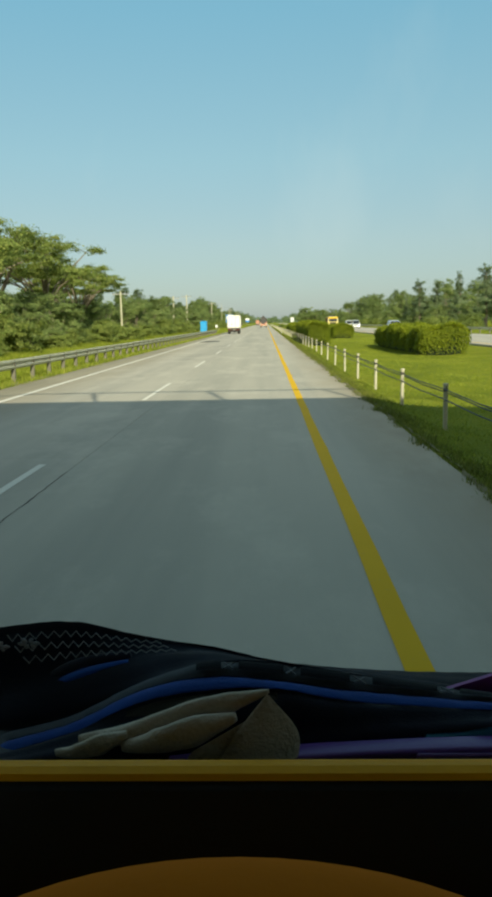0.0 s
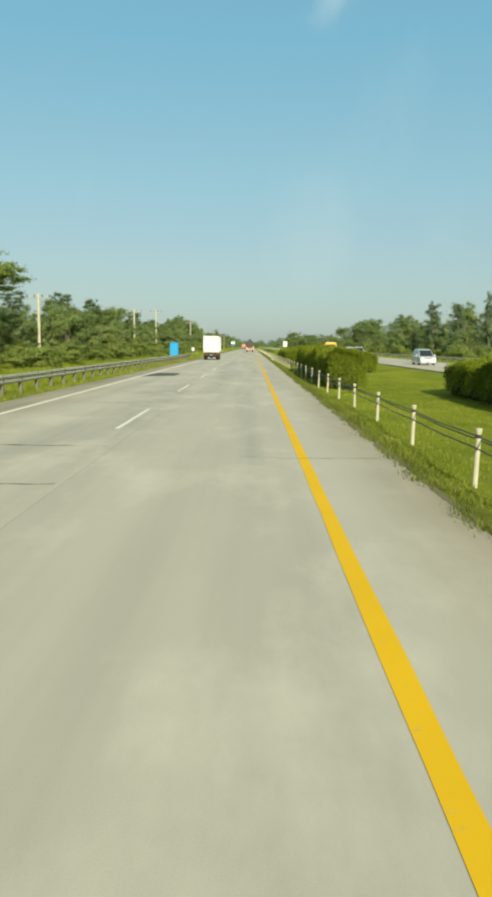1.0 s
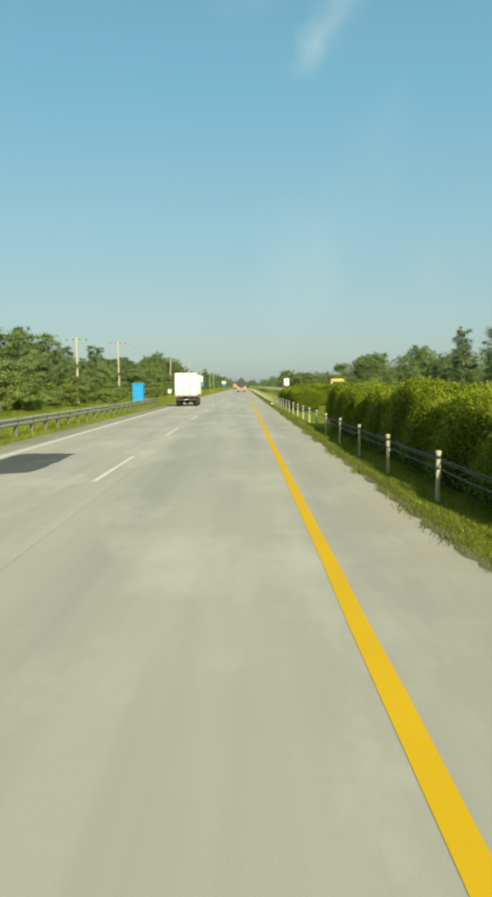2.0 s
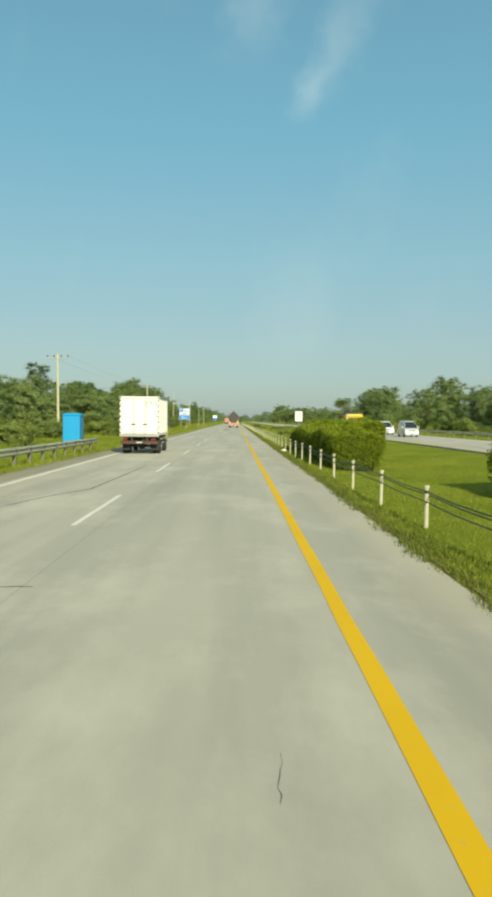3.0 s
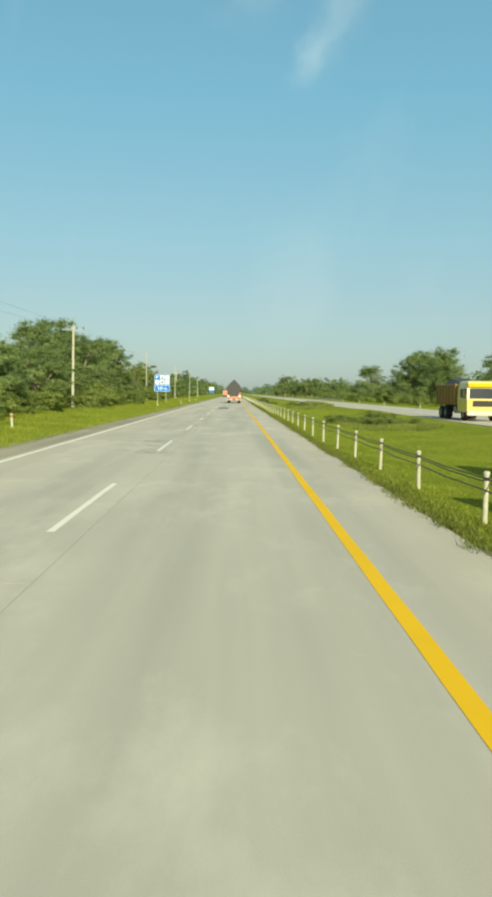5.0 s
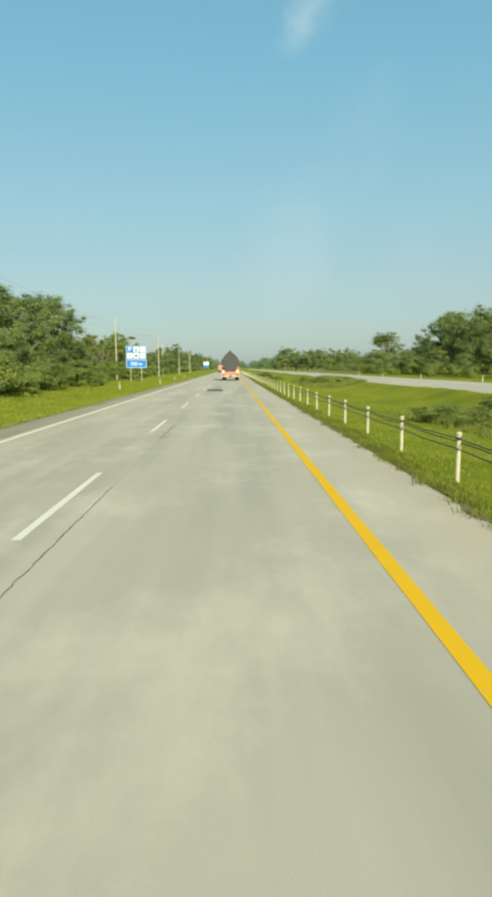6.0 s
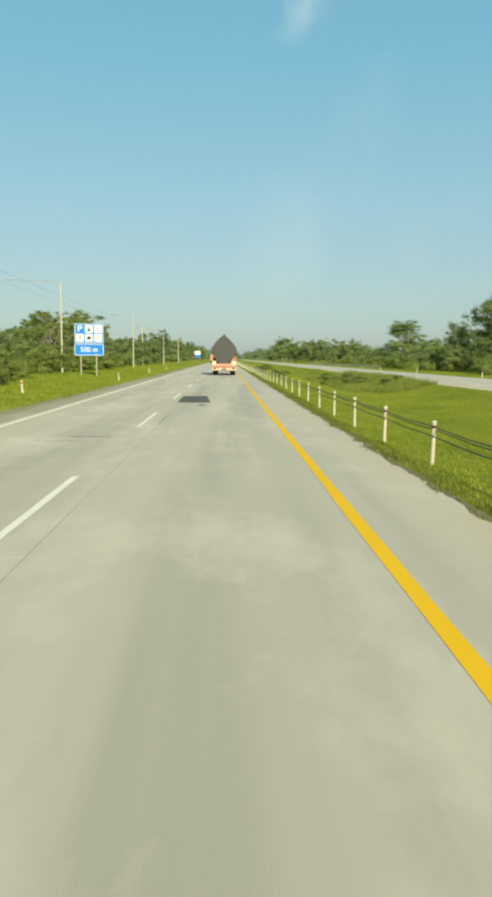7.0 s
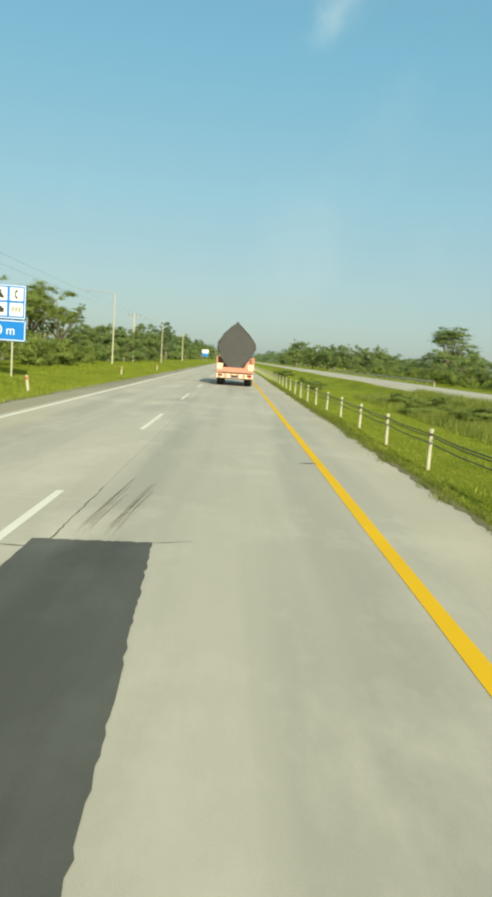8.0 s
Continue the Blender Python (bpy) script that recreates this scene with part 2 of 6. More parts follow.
M_CONC = concrete("worn concrete", (0.455, 0.425, 0.352), (0.525, 0.487, 0.405), (0.36, 0.34, 0.288), (1.3, 2.6))
M_CONC_OLD = concrete("older concrete", (0.47, 0.435, 0.36), (0.54, 0.498, 0.415), (0.365, 0.342, 0.29), (-4.6, -6.6))
M_JOINT = plain("joint tar", (0.035, 0.034, 0.032), 0.9)
M_BED = plain("dusty joint filler", (0.4, 0.365, 0.3), 0.95, vary=0.5, scale=3)
M_ASPH = concrete("asphalt patch", (0.092, 0.094, 0.085), (0.13, 0.13, 0.118), (0.06, 0.06, 0.055))
M_SHOULDER = concrete("dusty asphalt", (0.33, 0.295, 0.22), (0.4, 0.355, 0.26), (0.24, 0.215, 0.155))
M_YELLOW = worn_paint("yellow road paint", (0.84, 0.50, 0.02), (0.5, 0.38, 0.16), 0.4)
M_WHITE = worn_paint("white road paint", (0.82, 0.79, 0.7), (0.46, 0.42, 0.34), 0.38)
M_GRASS = grassy("grass")
M_BLADE = leafy("grass blades", [(0, (0.19, 0.25, 0.028)), (0.5, (0.33, 0.39, 0.05)), (1, (0.46, 0.47, 0.09))], 0.48)
M_HEDGE = leafy("hedge leaves", [(0, (0.12, 0.17, 0.018)), (0.4, (0.2, 0.26, 0.022)), (0.8, (0.3, 0.355, 0.03)), (1, (0.37, 0.4, 0.045))])
# shoots coloured brighter than the hedge coat, a sunlit top put into the colour
M_SHOOT = leafy("sun-brightened hedge shoots", [(0, (0.27, 0.34, 0.03)), (0.6, (0.42, 0.47, 0.045)), (1, (0.54, 0.54, 0.07))], 0.5)
M_TREE = leafy("tree leaves", [(0, (0.13, 0.195, 0.07)), (0.5, (0.25, 0.335, 0.12)), (0.9, (0.37, 0.45, 0.17)), (1, (0.44, 0.43, 0.2))])
M_TREE_Y = leafy("light tree leaves", [(0, (0.14, 0.205, 0.055)), (0.5, (0.27, 0.345, 0.09)), (1, (0.41, 0.44, 0.14))])
# a little pale blue distance haze is mixed into these leaf colours
M_TREE_HAZE = leafy("dark leaves tinted with haze", [(0, (0.12, 0.18, 0.1)), (0.5, (0.22, 0.3, 0.16)), (1, (0.34, 0.41, 0.23))])
# near-black green stands in for the shade inside the hedges
M_CORE = plain("shade-dark hedge core", (0.02, 0.035, 0.01), 0.95)
M_BARK = plain("bark", (0.24, 0.2, 0.15), 0.9, scale=3)
M_POST = plain("chalky white post paint", (0.58, 0.55, 0.4), 0.8, vary=0.4, scale=9)
M_REFL = plain("dark reflector", (0.09, 0.07, 0.06), 0.35)
M_ROPE = plain("dark wire rope", (0.05, 0.05, 0.045), 0.5, metal=0.4)
M_GALV = plain("weathered galvanised steel", (0.7, 0.69, 0.55), 0.55, metal=0.05, scale=2)
M_RAILPOST = plain("dull steel rail post", (0.19, 0.18, 0.13), 0.7, metal=0.2)
M_STEEL = plain("grey painted steel", (0.4, 0.4, 0.38), 0.5, metal=0.3)
M_SIGNBLUE = plain("blue sign sheet", (0.005, 0.19, 0.62), 0.4, vary=0.1)
M_SIGNWHITE = plain("white sign sheet", (0.78, 0.79, 0.78), 0.45, vary=0.08)
M_BLACK = plain("black pictogram", (0.03, 0.03, 0.035), 0.5)
M_RED = plain("red pictogram", (0.55, 0.06, 0.05), 0.5)
M_TRUCKWHITE = plain("dusty white panel", (0.8, 0.795, 0.755), 0.5, vary=0.14, scale=1.5)
M_RUBBER = plain("tyre rubber", (0.03, 0.03, 0.03), 0.85)
M_CHASSIS = plain("dirty chassis", (0.045, 0.04, 0.036), 0.8)
M_RIM = plain("steel rim", (0.25, 0.24, 0.22), 0.5, metal=0.5)
M_RUST = plain("rusty red bumper", (0.09, 0.045, 0.035), 0.7)
M_CABY = plain("pale yellow cab paint", (0.66, 0.55, 0.15), 0.35, vary=0.12, coat=0.3)
M_TARP = plain("black tarpaulin", (0.068, 0.066, 0.064), 0.75, vary=0.4, scale=2.5, grain=0.5)
M_ORANGE = plain("faded orange paint", (0.56, 0.25, 0.17), 0.55, vary=0.2)
M_CREAM = plain("cream paint", (0.74, 0.58, 0.42), 0.5, vary=0.15)
M_OCHRE = plain("ochre tipper paint", (0.34, 0.21, 0.06), 0.6, vary=0.3, scale=2)
M_SILVER = plain("silver car paint", (0.62, 0.64, 0.66), 0.3, metal=0.3, vary=0.06, coat=0.6)
M_CARWHITE = plain("white car paint", (0.78, 0.78, 0.77), 0.3, vary=0.05, coat=0.6)
M_GLASS = plain("dark tinted glass", (0.02, 0.025, 0.028), 0.08, vary=0.1, coat=0.5, grain=0.0)
M_TAIL = plain("red lamp lens", (0.22, 0.02, 0.015), 0.2)
M_LAMP = plain("clear lamp lens", (0.8, 0.8, 0.76), 0.15)
M_BLUE = plain("blue booth sheet", (0.015, 0.32, 0.68), 0.45, vary=0.15)
M_BAG = plain("white plastic litter", (0.78, 0.76, 0.66), 0.5)
M_BRIDGE = concrete("bridge concrete", (0.33, 0.32, 0.29), (0.4, 0.39, 0.35), (0.24, 0.23, 0.2))


# ---- mesh helpers ----
def link(name, me, material, parent=None, label=""):
    if material:
        me.materials.append(material)
    ob = new(name, me)
    ob.parent = parent
    if label:
        ob["label"] = label
    return ob


def part(name, bm, material, parent=None, label="", smooth=False):
    me = bpy.data.meshes.new(name)
    bm.to_mesh(me)
    bm.free()
    if smooth:
        me.shade_smooth()
    return link(name, me, material, parent, label)


def thing(name, m, label, category, group=""):
    ob = new(name)
    ob.matrix_world = m
    return tagged(ob, label, category, group)


def add_box(bm, x0, x1, y0, y1, z0, z1, bevel=0.0, segs=1):
    r = bmesh.ops.create_cube(bm, size=1.0)
    for v in r["verts"]:
        v.co = Vector((x0 + (v.co.x + 0.5) * (x1 - x0), y0 + (v.co.y + 0.5) * (y1 - y0), z0 + (v.co.z + 0.5) * (z1 - z0)))
    if bevel:
        es = list({e for v in r["verts"] for e in v.link_edges})
        bmesh.ops.bevel(bm, geom=es, offset=bevel, segments=segs, affect="EDGES", profile=0.5)
    return bm


def box(*a, **k):
    return add_box(bmesh.new(), *a, **k)


def add_tube(bm, points, radii, sides=8, cap=True):
    """A tapered tube along points."""
    rings = []
    n = len(points)
    for i, p in enumerate(points):
        a, b = Vector(points[max(i - 1, 0)]), Vector(points[min(i + 1, n - 1)])
        q = (b - a).to_track_quat("Z", "Y")
        r = radii[i] if hasattr(radii, "__len__") else radii
        rings.append([bm.verts.new(Vector(p) + q @ Vector((r * math.cos(2 * math.pi * j / sides), r * math.sin(2 * math.pi * j / sides), 0))) for j in range(sides)])
    for u, w in zip(rings, rings[1:]):
        for j in range(sides):
            bm.faces.new((u[j], u[(j + 1) % sides], w[(j + 1) % sides], w[j]))
    if cap:
        bm.faces.new(list(reversed(rings[0])))
        bm.faces.new(rings[-1])
    return bm


def tube(points, radii, sides=8):
    return add_tube(bmesh.new(), points, radii, sides)


def add_loft(bm, sections, closed=True):
    """Skin through a row of equal-length loops, with end caps."""
    rings = [[bm.verts.new(p) for p in s] for s in sections]
    n = len(rings[0])
    for u, w in zip(rings, rings[1:]):
        for j in range(n if closed else n - 1):
            bm.faces.new((u[j], u[(j + 1) % n], w[(j + 1) % n], w[j]))
    if closed:
        bm.faces.new(list(reversed(rings[0])))
        bm.faces.new(rings[-1])
    bmesh.ops.recalc_face_normals(bm, faces=bm.faces)
    return bm


def cyl_x(x0, x1, y, z, r, sides=20):
    return tube([(x0, y, z), (x1, y, z)], r, sides)


def wheel(parent, x, y, r, w, dual=False):
    """A wheel: tyre and rim; its axle runs along x."""
    s = 1 if x > 0 else -1
    bm = bmesh.new()
    prof = [(-w / 2, r * 0.86), (-w / 2 + 0.03, r * 0.97), (-w / 2 + 0.06, r), (w / 2 - 0.06, r), (w / 2 - 0.03, r * 0.97), (w / 2, r * 0.86), (w / 2, r * 0.58), (-w / 2, r * 0.58)]
    secs = [[(x + a, y + b * math.cos(k), r + b * math.sin(k)) for a, b in prof] for k in (2 * math.pi * i / 24 for i in range(25))]
    rings = [[bm.verts.new(p) for p in q] for q in secs[:-1]]
    for i in range(24):
        u, v = rings[i], rings[(i + 1) % 24]
        for j in range(8):
            bm.faces.new((u[j], u[(j + 1) % 8], v[(j + 1) % 8], v[j]))
    bmesh.ops.recalc_face_normals(bm, faces=bm.faces)
    tyre = part("wheel", bm, M_RUBBER, parent)
    rim = bmesh.new()
    o = x + s * w / 2
    add_tube(rim, [(x - s * w * 0.3, y, r), (o - s * 0.05, y, r), (o - s * 0.015, y, r), (o - s * 0.04, y, r), (o + s * 0.01, y, r)], [r * 0.58, r * 0.58, r * 0.45, r * 0.25, r * 0.14], 18)
    part("rim", rim, M_RIM, tyre)
    return tyre


def leaves(name, centres, radii, count, size, material, parent=None, seed=0, shell=0.75, flat=1.0, label="", soft=False, heart=None):
    """One crown of separate small folded leaves, scattered over clumps."""
    g = np.random.RandomState(seed)
    centres, radii = np.array(centres, float), np.array(radii, float)
    vol = radii.prod(1) ** (2 / 3)
    pick = g.choice(len(centres), count, p=vol / vol.sum())
    way = g.normal(size=(count, 3))
    way /= np.linalg.norm(way, axis=1)[:, None]
    far = np.abs(g.normal(0, 0.5, count)) ** 0.8 if soft else np.where(g.rand(count) < shell, g.uniform(0.8, 1.08, count), g.uniform(0.3, 0.9, count))
    pos = centres[pick] + way * radii[pick] * far[:, None]
    nor = way * 0.6 + g.normal(size=(count, 3)) * 0.55 + np.array([0, 0, 0.45])
    if heart is not None:
        out = pos - np.array(heart)
        nor = way * 0.3 + out / np.linalg.norm(out, axis=1)[:, None] * 0.75 + g.normal(size=(count, 3)) * 0.38 + np.array([0, 0, 0.25])
    nor /= np.linalg.norm(nor, axis=1)[:, None]
    u = np.cross(nor, g.normal(size=(count, 3)))
    u /= np.linalg.norm(u, axis=1)[:, None]
    v = np.cross(nor, u) * flat
    s = size * g.uniform(0.55, 1.35, count)[:, None]
    pts = np.stack([pos - u * s, pos + u * s * 0.8 + v * s * 0.62 + nor * s * 0.1, pos + u * s * 0.7 - v * s * 0.62], 1).reshape(-1, 3)
    return blades(name, pts, material, parent, label)


def blades(name, pts, material, parent=None, label=""):
    """Loose three-cornered leaves or grass blades as one mesh."""
    n = len(pts) // 3
    me = bpy.data.meshes.new(name)
    me.vertices.add(3 * n)
    me.vertices.foreach_set("co", np.asarray(pts, np.float32).ravel())
    me.loops.add(3 * n)
    me.loops.foreach_set("vertex_index", np.arange(3 * n, dtype=np.int32))
    me.polygons.add(n)
    me.polygons.foreach_set("loop_start", np.arange(0, 3 * n, 3, dtype=np.int32))
    me.polygons.foreach_set("loop_total", np.full(n, 3, np.int32))
    me.update(calc_edges=True)
    return link(name, me, material, parent, label)


def grid_sheet(name, xs, ys, height, material):
    xs, ys = np.asarray(xs, float), np.asarray(ys, float)
    gx, gy = np.meshgrid(xs, ys)
    pts = np.stack([gx, gy, height(gx, gy)], -1).reshape(-1, 3)
    nx = len(xs)
    a = (np.arange(len(ys) - 1)[:, None] * nx + np.arange(nx - 1)).ravel()
    me = bpy.data.meshes.new(name)
    me.from_pydata(pts.tolist(), [], np.stack([a, a + 1, a + nx + 1, a + nx], 1).tolist())
    me.shade_smooth()
    return link(name, me, material)


# ---- the lie of the land ----
ROAD_L, ROAD_R = -6.35, 2.46          # concrete slabs of the near carriageway
OPP_L, OPP_R = 14.9, 24.6             # far carriageway
RAIL_X, POST_X, POST_Z = -7.95, 3.38, -0.2
SIGN_Y = 258.0


def ground_z(x, y):
    """Height of the grass: a shallow trough in the median, a bank on the left."""
    z = np.interp(x, [-4000, -60, -24, -14, -9.5, -7.6, -6.3, 2.36, 2.5, 2.75, 3.4, 4.2, 8, 12, 14.9, 24.6, 27, 34, 60, 4000],
                  [0.4, 0.4, 0.5, 0.35, -0.02, -0.05, -0.22, -0.22, -0.012, -0.05, -0.19, -0.25, -0.45, -0.3, -0.14, -0.14, -0.02, 0.1, 0.4, 0.4])
    rough = np.sin(x * 1.7 + y * 0.53) * np.sin(y * 0.81 - x * 0.4) * 0.05 + np.sin(x * 0.4 + y * 0.13) * 0.06
    off = ((x < -8.4) | ((x > 2.8) & (x < 14.6)) | (x > 26.5)) & (np.abs(x) < 80)
    hump = np.interp(y, [150, 190], [0, 0.42]) * np.exp(-(((x - 13.1) / 1.3) ** 2))
    return z + np.where(off, rough, 0) + np.where(x < 14.95, hump, 0)


xs = np.r_[-4000, -900, -250, -90, np.arange(-60, -10, 2.5), np.arange(-10, -6, 0.4), -6.2, 2.36, 2.5, 2.6, 2.75, 3.0, 3.2, 3.4, 3.7, np.arange(4.0, 15.2, 0.45), 24.4, np.arange(24.8, 40, 1.2), 45, 60, 90, 250, 900, 4000]
ys = np.r_[-400, -100, np.arange(-40, 330, 1.3), np.arange(335, 700, 12), 800, 1000, 1500, 2500, 4500]
ground = tagged(grid_sheet("ground", xs, ys, ground_z, M_GRASS), "bright green roadside grass with bare dusty patches", "grass", kind="structure")

# shoulder and far carriageway
road = tagged(new("road"), "pale worn concrete toll road with painted lines", "road", kind="structure")
part("shoulder", box(-7.5, ROAD_L - 0.01, -60, 900, -0.2, -0.035), M_SHOULDER, road, "dusty grey asphalt shoulder")
road_far = tagged(new("road_opposite"), "pale concrete carriageway of oncoming traffic", "road", kind="structure")
part("slab", box(OPP_L, OPP_R, -60, 1200, -0.3, -0.02), M_CONC_OLD, road_far)
part("edge_line", box(OPP_L + 0.75, OPP_L + 0.93, -60, 900, -0.02, -0.015), M_YELLOW, road_far)
part("edge_line", box(OPP_R - 1.8, OPP_R - 1.65, -60, 900, -0.02, -0.015), M_WHITE, road_far)

# ---- overpass just behind the start, whose shade lies on the road ----
overpass = tagged(new("overpass"), "concrete road bridge crossing over the carriageways", "bridge", kind="structure")
part("deck", box(-60, 60, -36, 2.5, 6.3, 7.5, bevel=0.05), M_BRIDGE, overpass)
for yy in (-35.8, 2.3):
    part("rail", tube([(-60, yy, 8.68), (60, yy, 8.68)], 0.05), M_GALV, overpass)
    for i in range(41):
        xx = -60 + 3 * i
        part("rail_post", tube([(xx, yy, 7.4), (xx, yy, 8.7)], 0.05, 6), M_GALV, overpass)
for xx in (-13.0, 9.5, 31.0):
    part("pier", box(xx - 0.5, xx + 0.5, -35, 1.6, -0.4, 6.35, bevel=0.08), M_BRIDGE, overpass)


# ---- guardrails ----
def guardrail(x, y0, y1, face, z=0.0, label=""):
    """W-shaped steel beam on posts, running along y; face: the side of the traffic."""
    rail = thing("guardrail", pose(x, 0, z), label, "guardrail")
    prof = [(0.0, 0.43), (0.06, 0.46), (0.085, 0.50), (0.06, 0.545), (0.015, 0.585), (0.06, 0.625), (0.085, 0.67), (0.06, 0.71), (0.0, 0.74)]
    step = 4.0
    n = int((y1 - y0) / step)
    for i in range(n):
        a = y0 + i * step
        bm = bmesh.new()
        rows = []
        for yy in (a - 0.1, a + step):
            lip = 0.006 if yy < a else 0.0
            rows.append([bm.verts.new((face * (u + lip), yy, w)) for u, w in prof])
        for j in range(len(prof) - 1):
            bm.faces.new((rows[0][j], rows[0][j + 1], rows[1][j + 1], rows[1][j]))
        bmesh.ops.solidify(bm, geom=bm.faces[:], thickness=0.008)
        part("beam", bm, M_GALV, rail)
        for b in (a, a + 2.0) if x < 0 else (a,):
            bm = box(-0.07, 0.07, b + 0.1, b + 0.2, -0.4, 0.72, bevel=0.01)
            add_box(bm, min(0, face * 0.055) - 0.02, max(0, face * 0.055) + 0.02, b + 0.08, b + 0.22, 0.48, 0.7)
            part("post", bm, M_RAILPOST, rail)
    return rail


guardrail(RAIL_X, -30, 128, 1, -0.02, "weathered grey steel guardrail along the dusty shoulder")
for a, b in ((-20, 216), (321, 433)):
    guardrail(26.2, a, b, -1, -0.05, "long grey steel guardrail beyond the oncoming lanes")

# ---- cable barrier on the median ----
barrier = thing("cable_barrier", pose(0, 0, 0), "white posts strung with dark wire ropes beside the road", "barrier")
marks = [(0, 0.62), (20, 84.82), (23, 96.24), (33, 137.24), (40, 165.3), (43, 178.2), (47, 194.8), (50, 207.1), (60, 248.5), (120, 497.6)]
post_y = [float(v) for v in np.interp(np.arange(0, 121), *np.array(marks).T)]
post_mesh = cap_mesh = band_mesh = None
for yy in post_y:
    if post_mesh is None:
        p = part("post", tube([(0, 0, -0.4), (0, 0, 0.79), (0, 0, 0.8)], [0.041, 0.04, 0.034], 10), M_POST, barrier)
        b = part("reflector", tube([(0, 0, 0.7), (0, 0, 0.755)], 0.0455, 10), M_REFL, p, "dark reflector band")
        c = part("cap", tube([(0, 0, 0.79), (0, 0, 0.83), (0, 0, 0.84)], [0.05, 0.049, 0.036], 10), M_POST, p)
        post_mesh, band_mesh, cap_mesh = p.data, b.data, c.data
    else:
        p = new("post", post_mesh)
        p.parent = barrier
        for nm, me in (("reflector", band_mesh), ("cap", cap_mesh)):
            q = new(nm, me)
            q.parent = p
    p.location = (POST_X, yy, POST_Z)
    p.rotation_euler = (random.uniform(-0.02, 0.02), random.uniform(-0.025, 0.025), 0)
for zz, off in ((POST_Z + 0.745, -0.047), (POST_Z + 0.665, 0.047), (POST_Z + 0.57, -0.047)):
    pts = []
    for a, b in zip(post_y, post_y[1:]):
        pts += [(POST_X + off, a, zz), (POST_X + off, (a + b) / 2, zz - 0.025)]
    part("wire_rope", tube(pts, 0.0115, 5), M_ROPE, barrier)


# ---- plants ----
def hedge(x0, x1, y0, y1, h, seed, label, slant=0.0):
    """A clipped hedge: solid core painted as dark as inner shade, and a coat of leaves."""
    hd = thing("hedge", pose((x0 + x1) / 2, (y0 + y1) / 2, float(ground_z(np.array((x0 + x1) / 2), np.array((y0 + y1) / 2)))) @ pose(0, 0, 0, 0, 0, slant), label, "hedge", "median hedges")
    w, l = (x1 - x0) / 2, (y1 - y0) / 2
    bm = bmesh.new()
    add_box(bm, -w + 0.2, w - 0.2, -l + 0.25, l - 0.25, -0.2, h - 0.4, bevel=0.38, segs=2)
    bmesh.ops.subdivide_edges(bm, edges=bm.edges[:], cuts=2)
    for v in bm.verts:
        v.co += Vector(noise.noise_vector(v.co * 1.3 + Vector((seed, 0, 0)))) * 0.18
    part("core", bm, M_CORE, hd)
    g = np.random.RandomState(seed)
    area = 2 * (w + l) * 2 * h + 4 * w * l
    n = int(area * (2300 if x0 < 6 else 1000))
    top = g.rand(n) < (4 * w * l * 1.4) / (4 * w * l * 1.4 + 4 * (w + l) * h)
    px, py = g.uniform(-w, w, n), g.uniform(-l, l, n)
    side = g.rand(n) * (2 * w + 2 * l) * 2
    pz = h * np.sqrt(g.rand(n)) * 0.98 + 0.05
    on_x = side < 4 * l
    px = np.where(top, px, np.where(on_x, np.sign(g.rand(n) - 0.5) * w, px))
    py = np.where(top, py, np.where(on_x, py, np.sign(g.rand(n) - 0.5) * l))
    lump = np.sin(px * 2.1 + seed) * np.sin(py * 1.35 + seed * 2) * 0.16 + np.sin(py * 0.55 + seed) * 0.14
    dome = 1 - 0.1 * np.clip(np.abs(px) / w, 0, 1) ** 4
    pz = np.where(top, (h + lump) * dome, pz * 0.9 * (1 + lump / h))
    cut = np.clip((pz - h * 0.6) / (h * 0.2), 0, 1) * 0.06 - np.sin(py * 2.3 + pz * 3 + seed) * 0.12
    px -= np.where(~top & on_x, np.sign(px) * cut, 0)
    py -= np.where(~top & ~on_x, np.sign(py) * cut, 0)
    pos = np.stack([px, py, pz], 1) + g.normal(size=(n, 3)) * 0.085
    nor = np.where(top[:, None], np.array([0, 0, 1.0]), np.where(on_x[:, None], np.stack([np.sign(px), 0 * px, 0 * px + 0.3], 1), np.stack([0 * px, np.sign(py), 0 * px + 0.3], 1))) + g.normal(size=(n, 3)) * 0.52
    nor /= np.linalg.norm(nor, axis=1)[:, None]
    u = np.cross(nor, g.normal(size=(n, 3)))
    u /= np.linalg.norm(u, axis=1)[:, None]
    v = np.cross(nor, u)
    s = (0.025 if x0 < 6 else 0.038) * g.uniform(0.6, 1.5, n)[:, None]
    blades("foliage", np.stack([pos - u * s, pos + u * s * 0.8 + v * s * 0.7 + nor * s * 0.15, pos + u * s * 0.7 - v * s * 0.7], 1).reshape(-1, 3), M_HEDGE, hd)
    k = int(4 * w * l * 260)
    sx, sy = w * np.sign(g.rand(k) - 0.5) * g.rand(k) ** 0.6, g.uniform(-l, l, k)
    root = np.stack([sx, sy, (h + np.sin(sx * 2.1 + seed) * np.sin(sy * 1.35 + seed * 2) * 0.16 + np.sin(sy * 0.55 + seed) * 0.14) * (1 - 0.1 * (np.abs(sx) / w) ** 4) - 0.05], 1)
    tall, lean = g.uniform(0.03, 0.3, k) ** 1.3 * 1.2, g.normal(size=(k, 2)) * 0.25
    root, tall, lean = np.repeat(root, 5, 0), np.repeat(tall, 5), np.repeat(lean, 5, 0)
    f = np.tile(np.linspace(0.2, 1, 5), k)
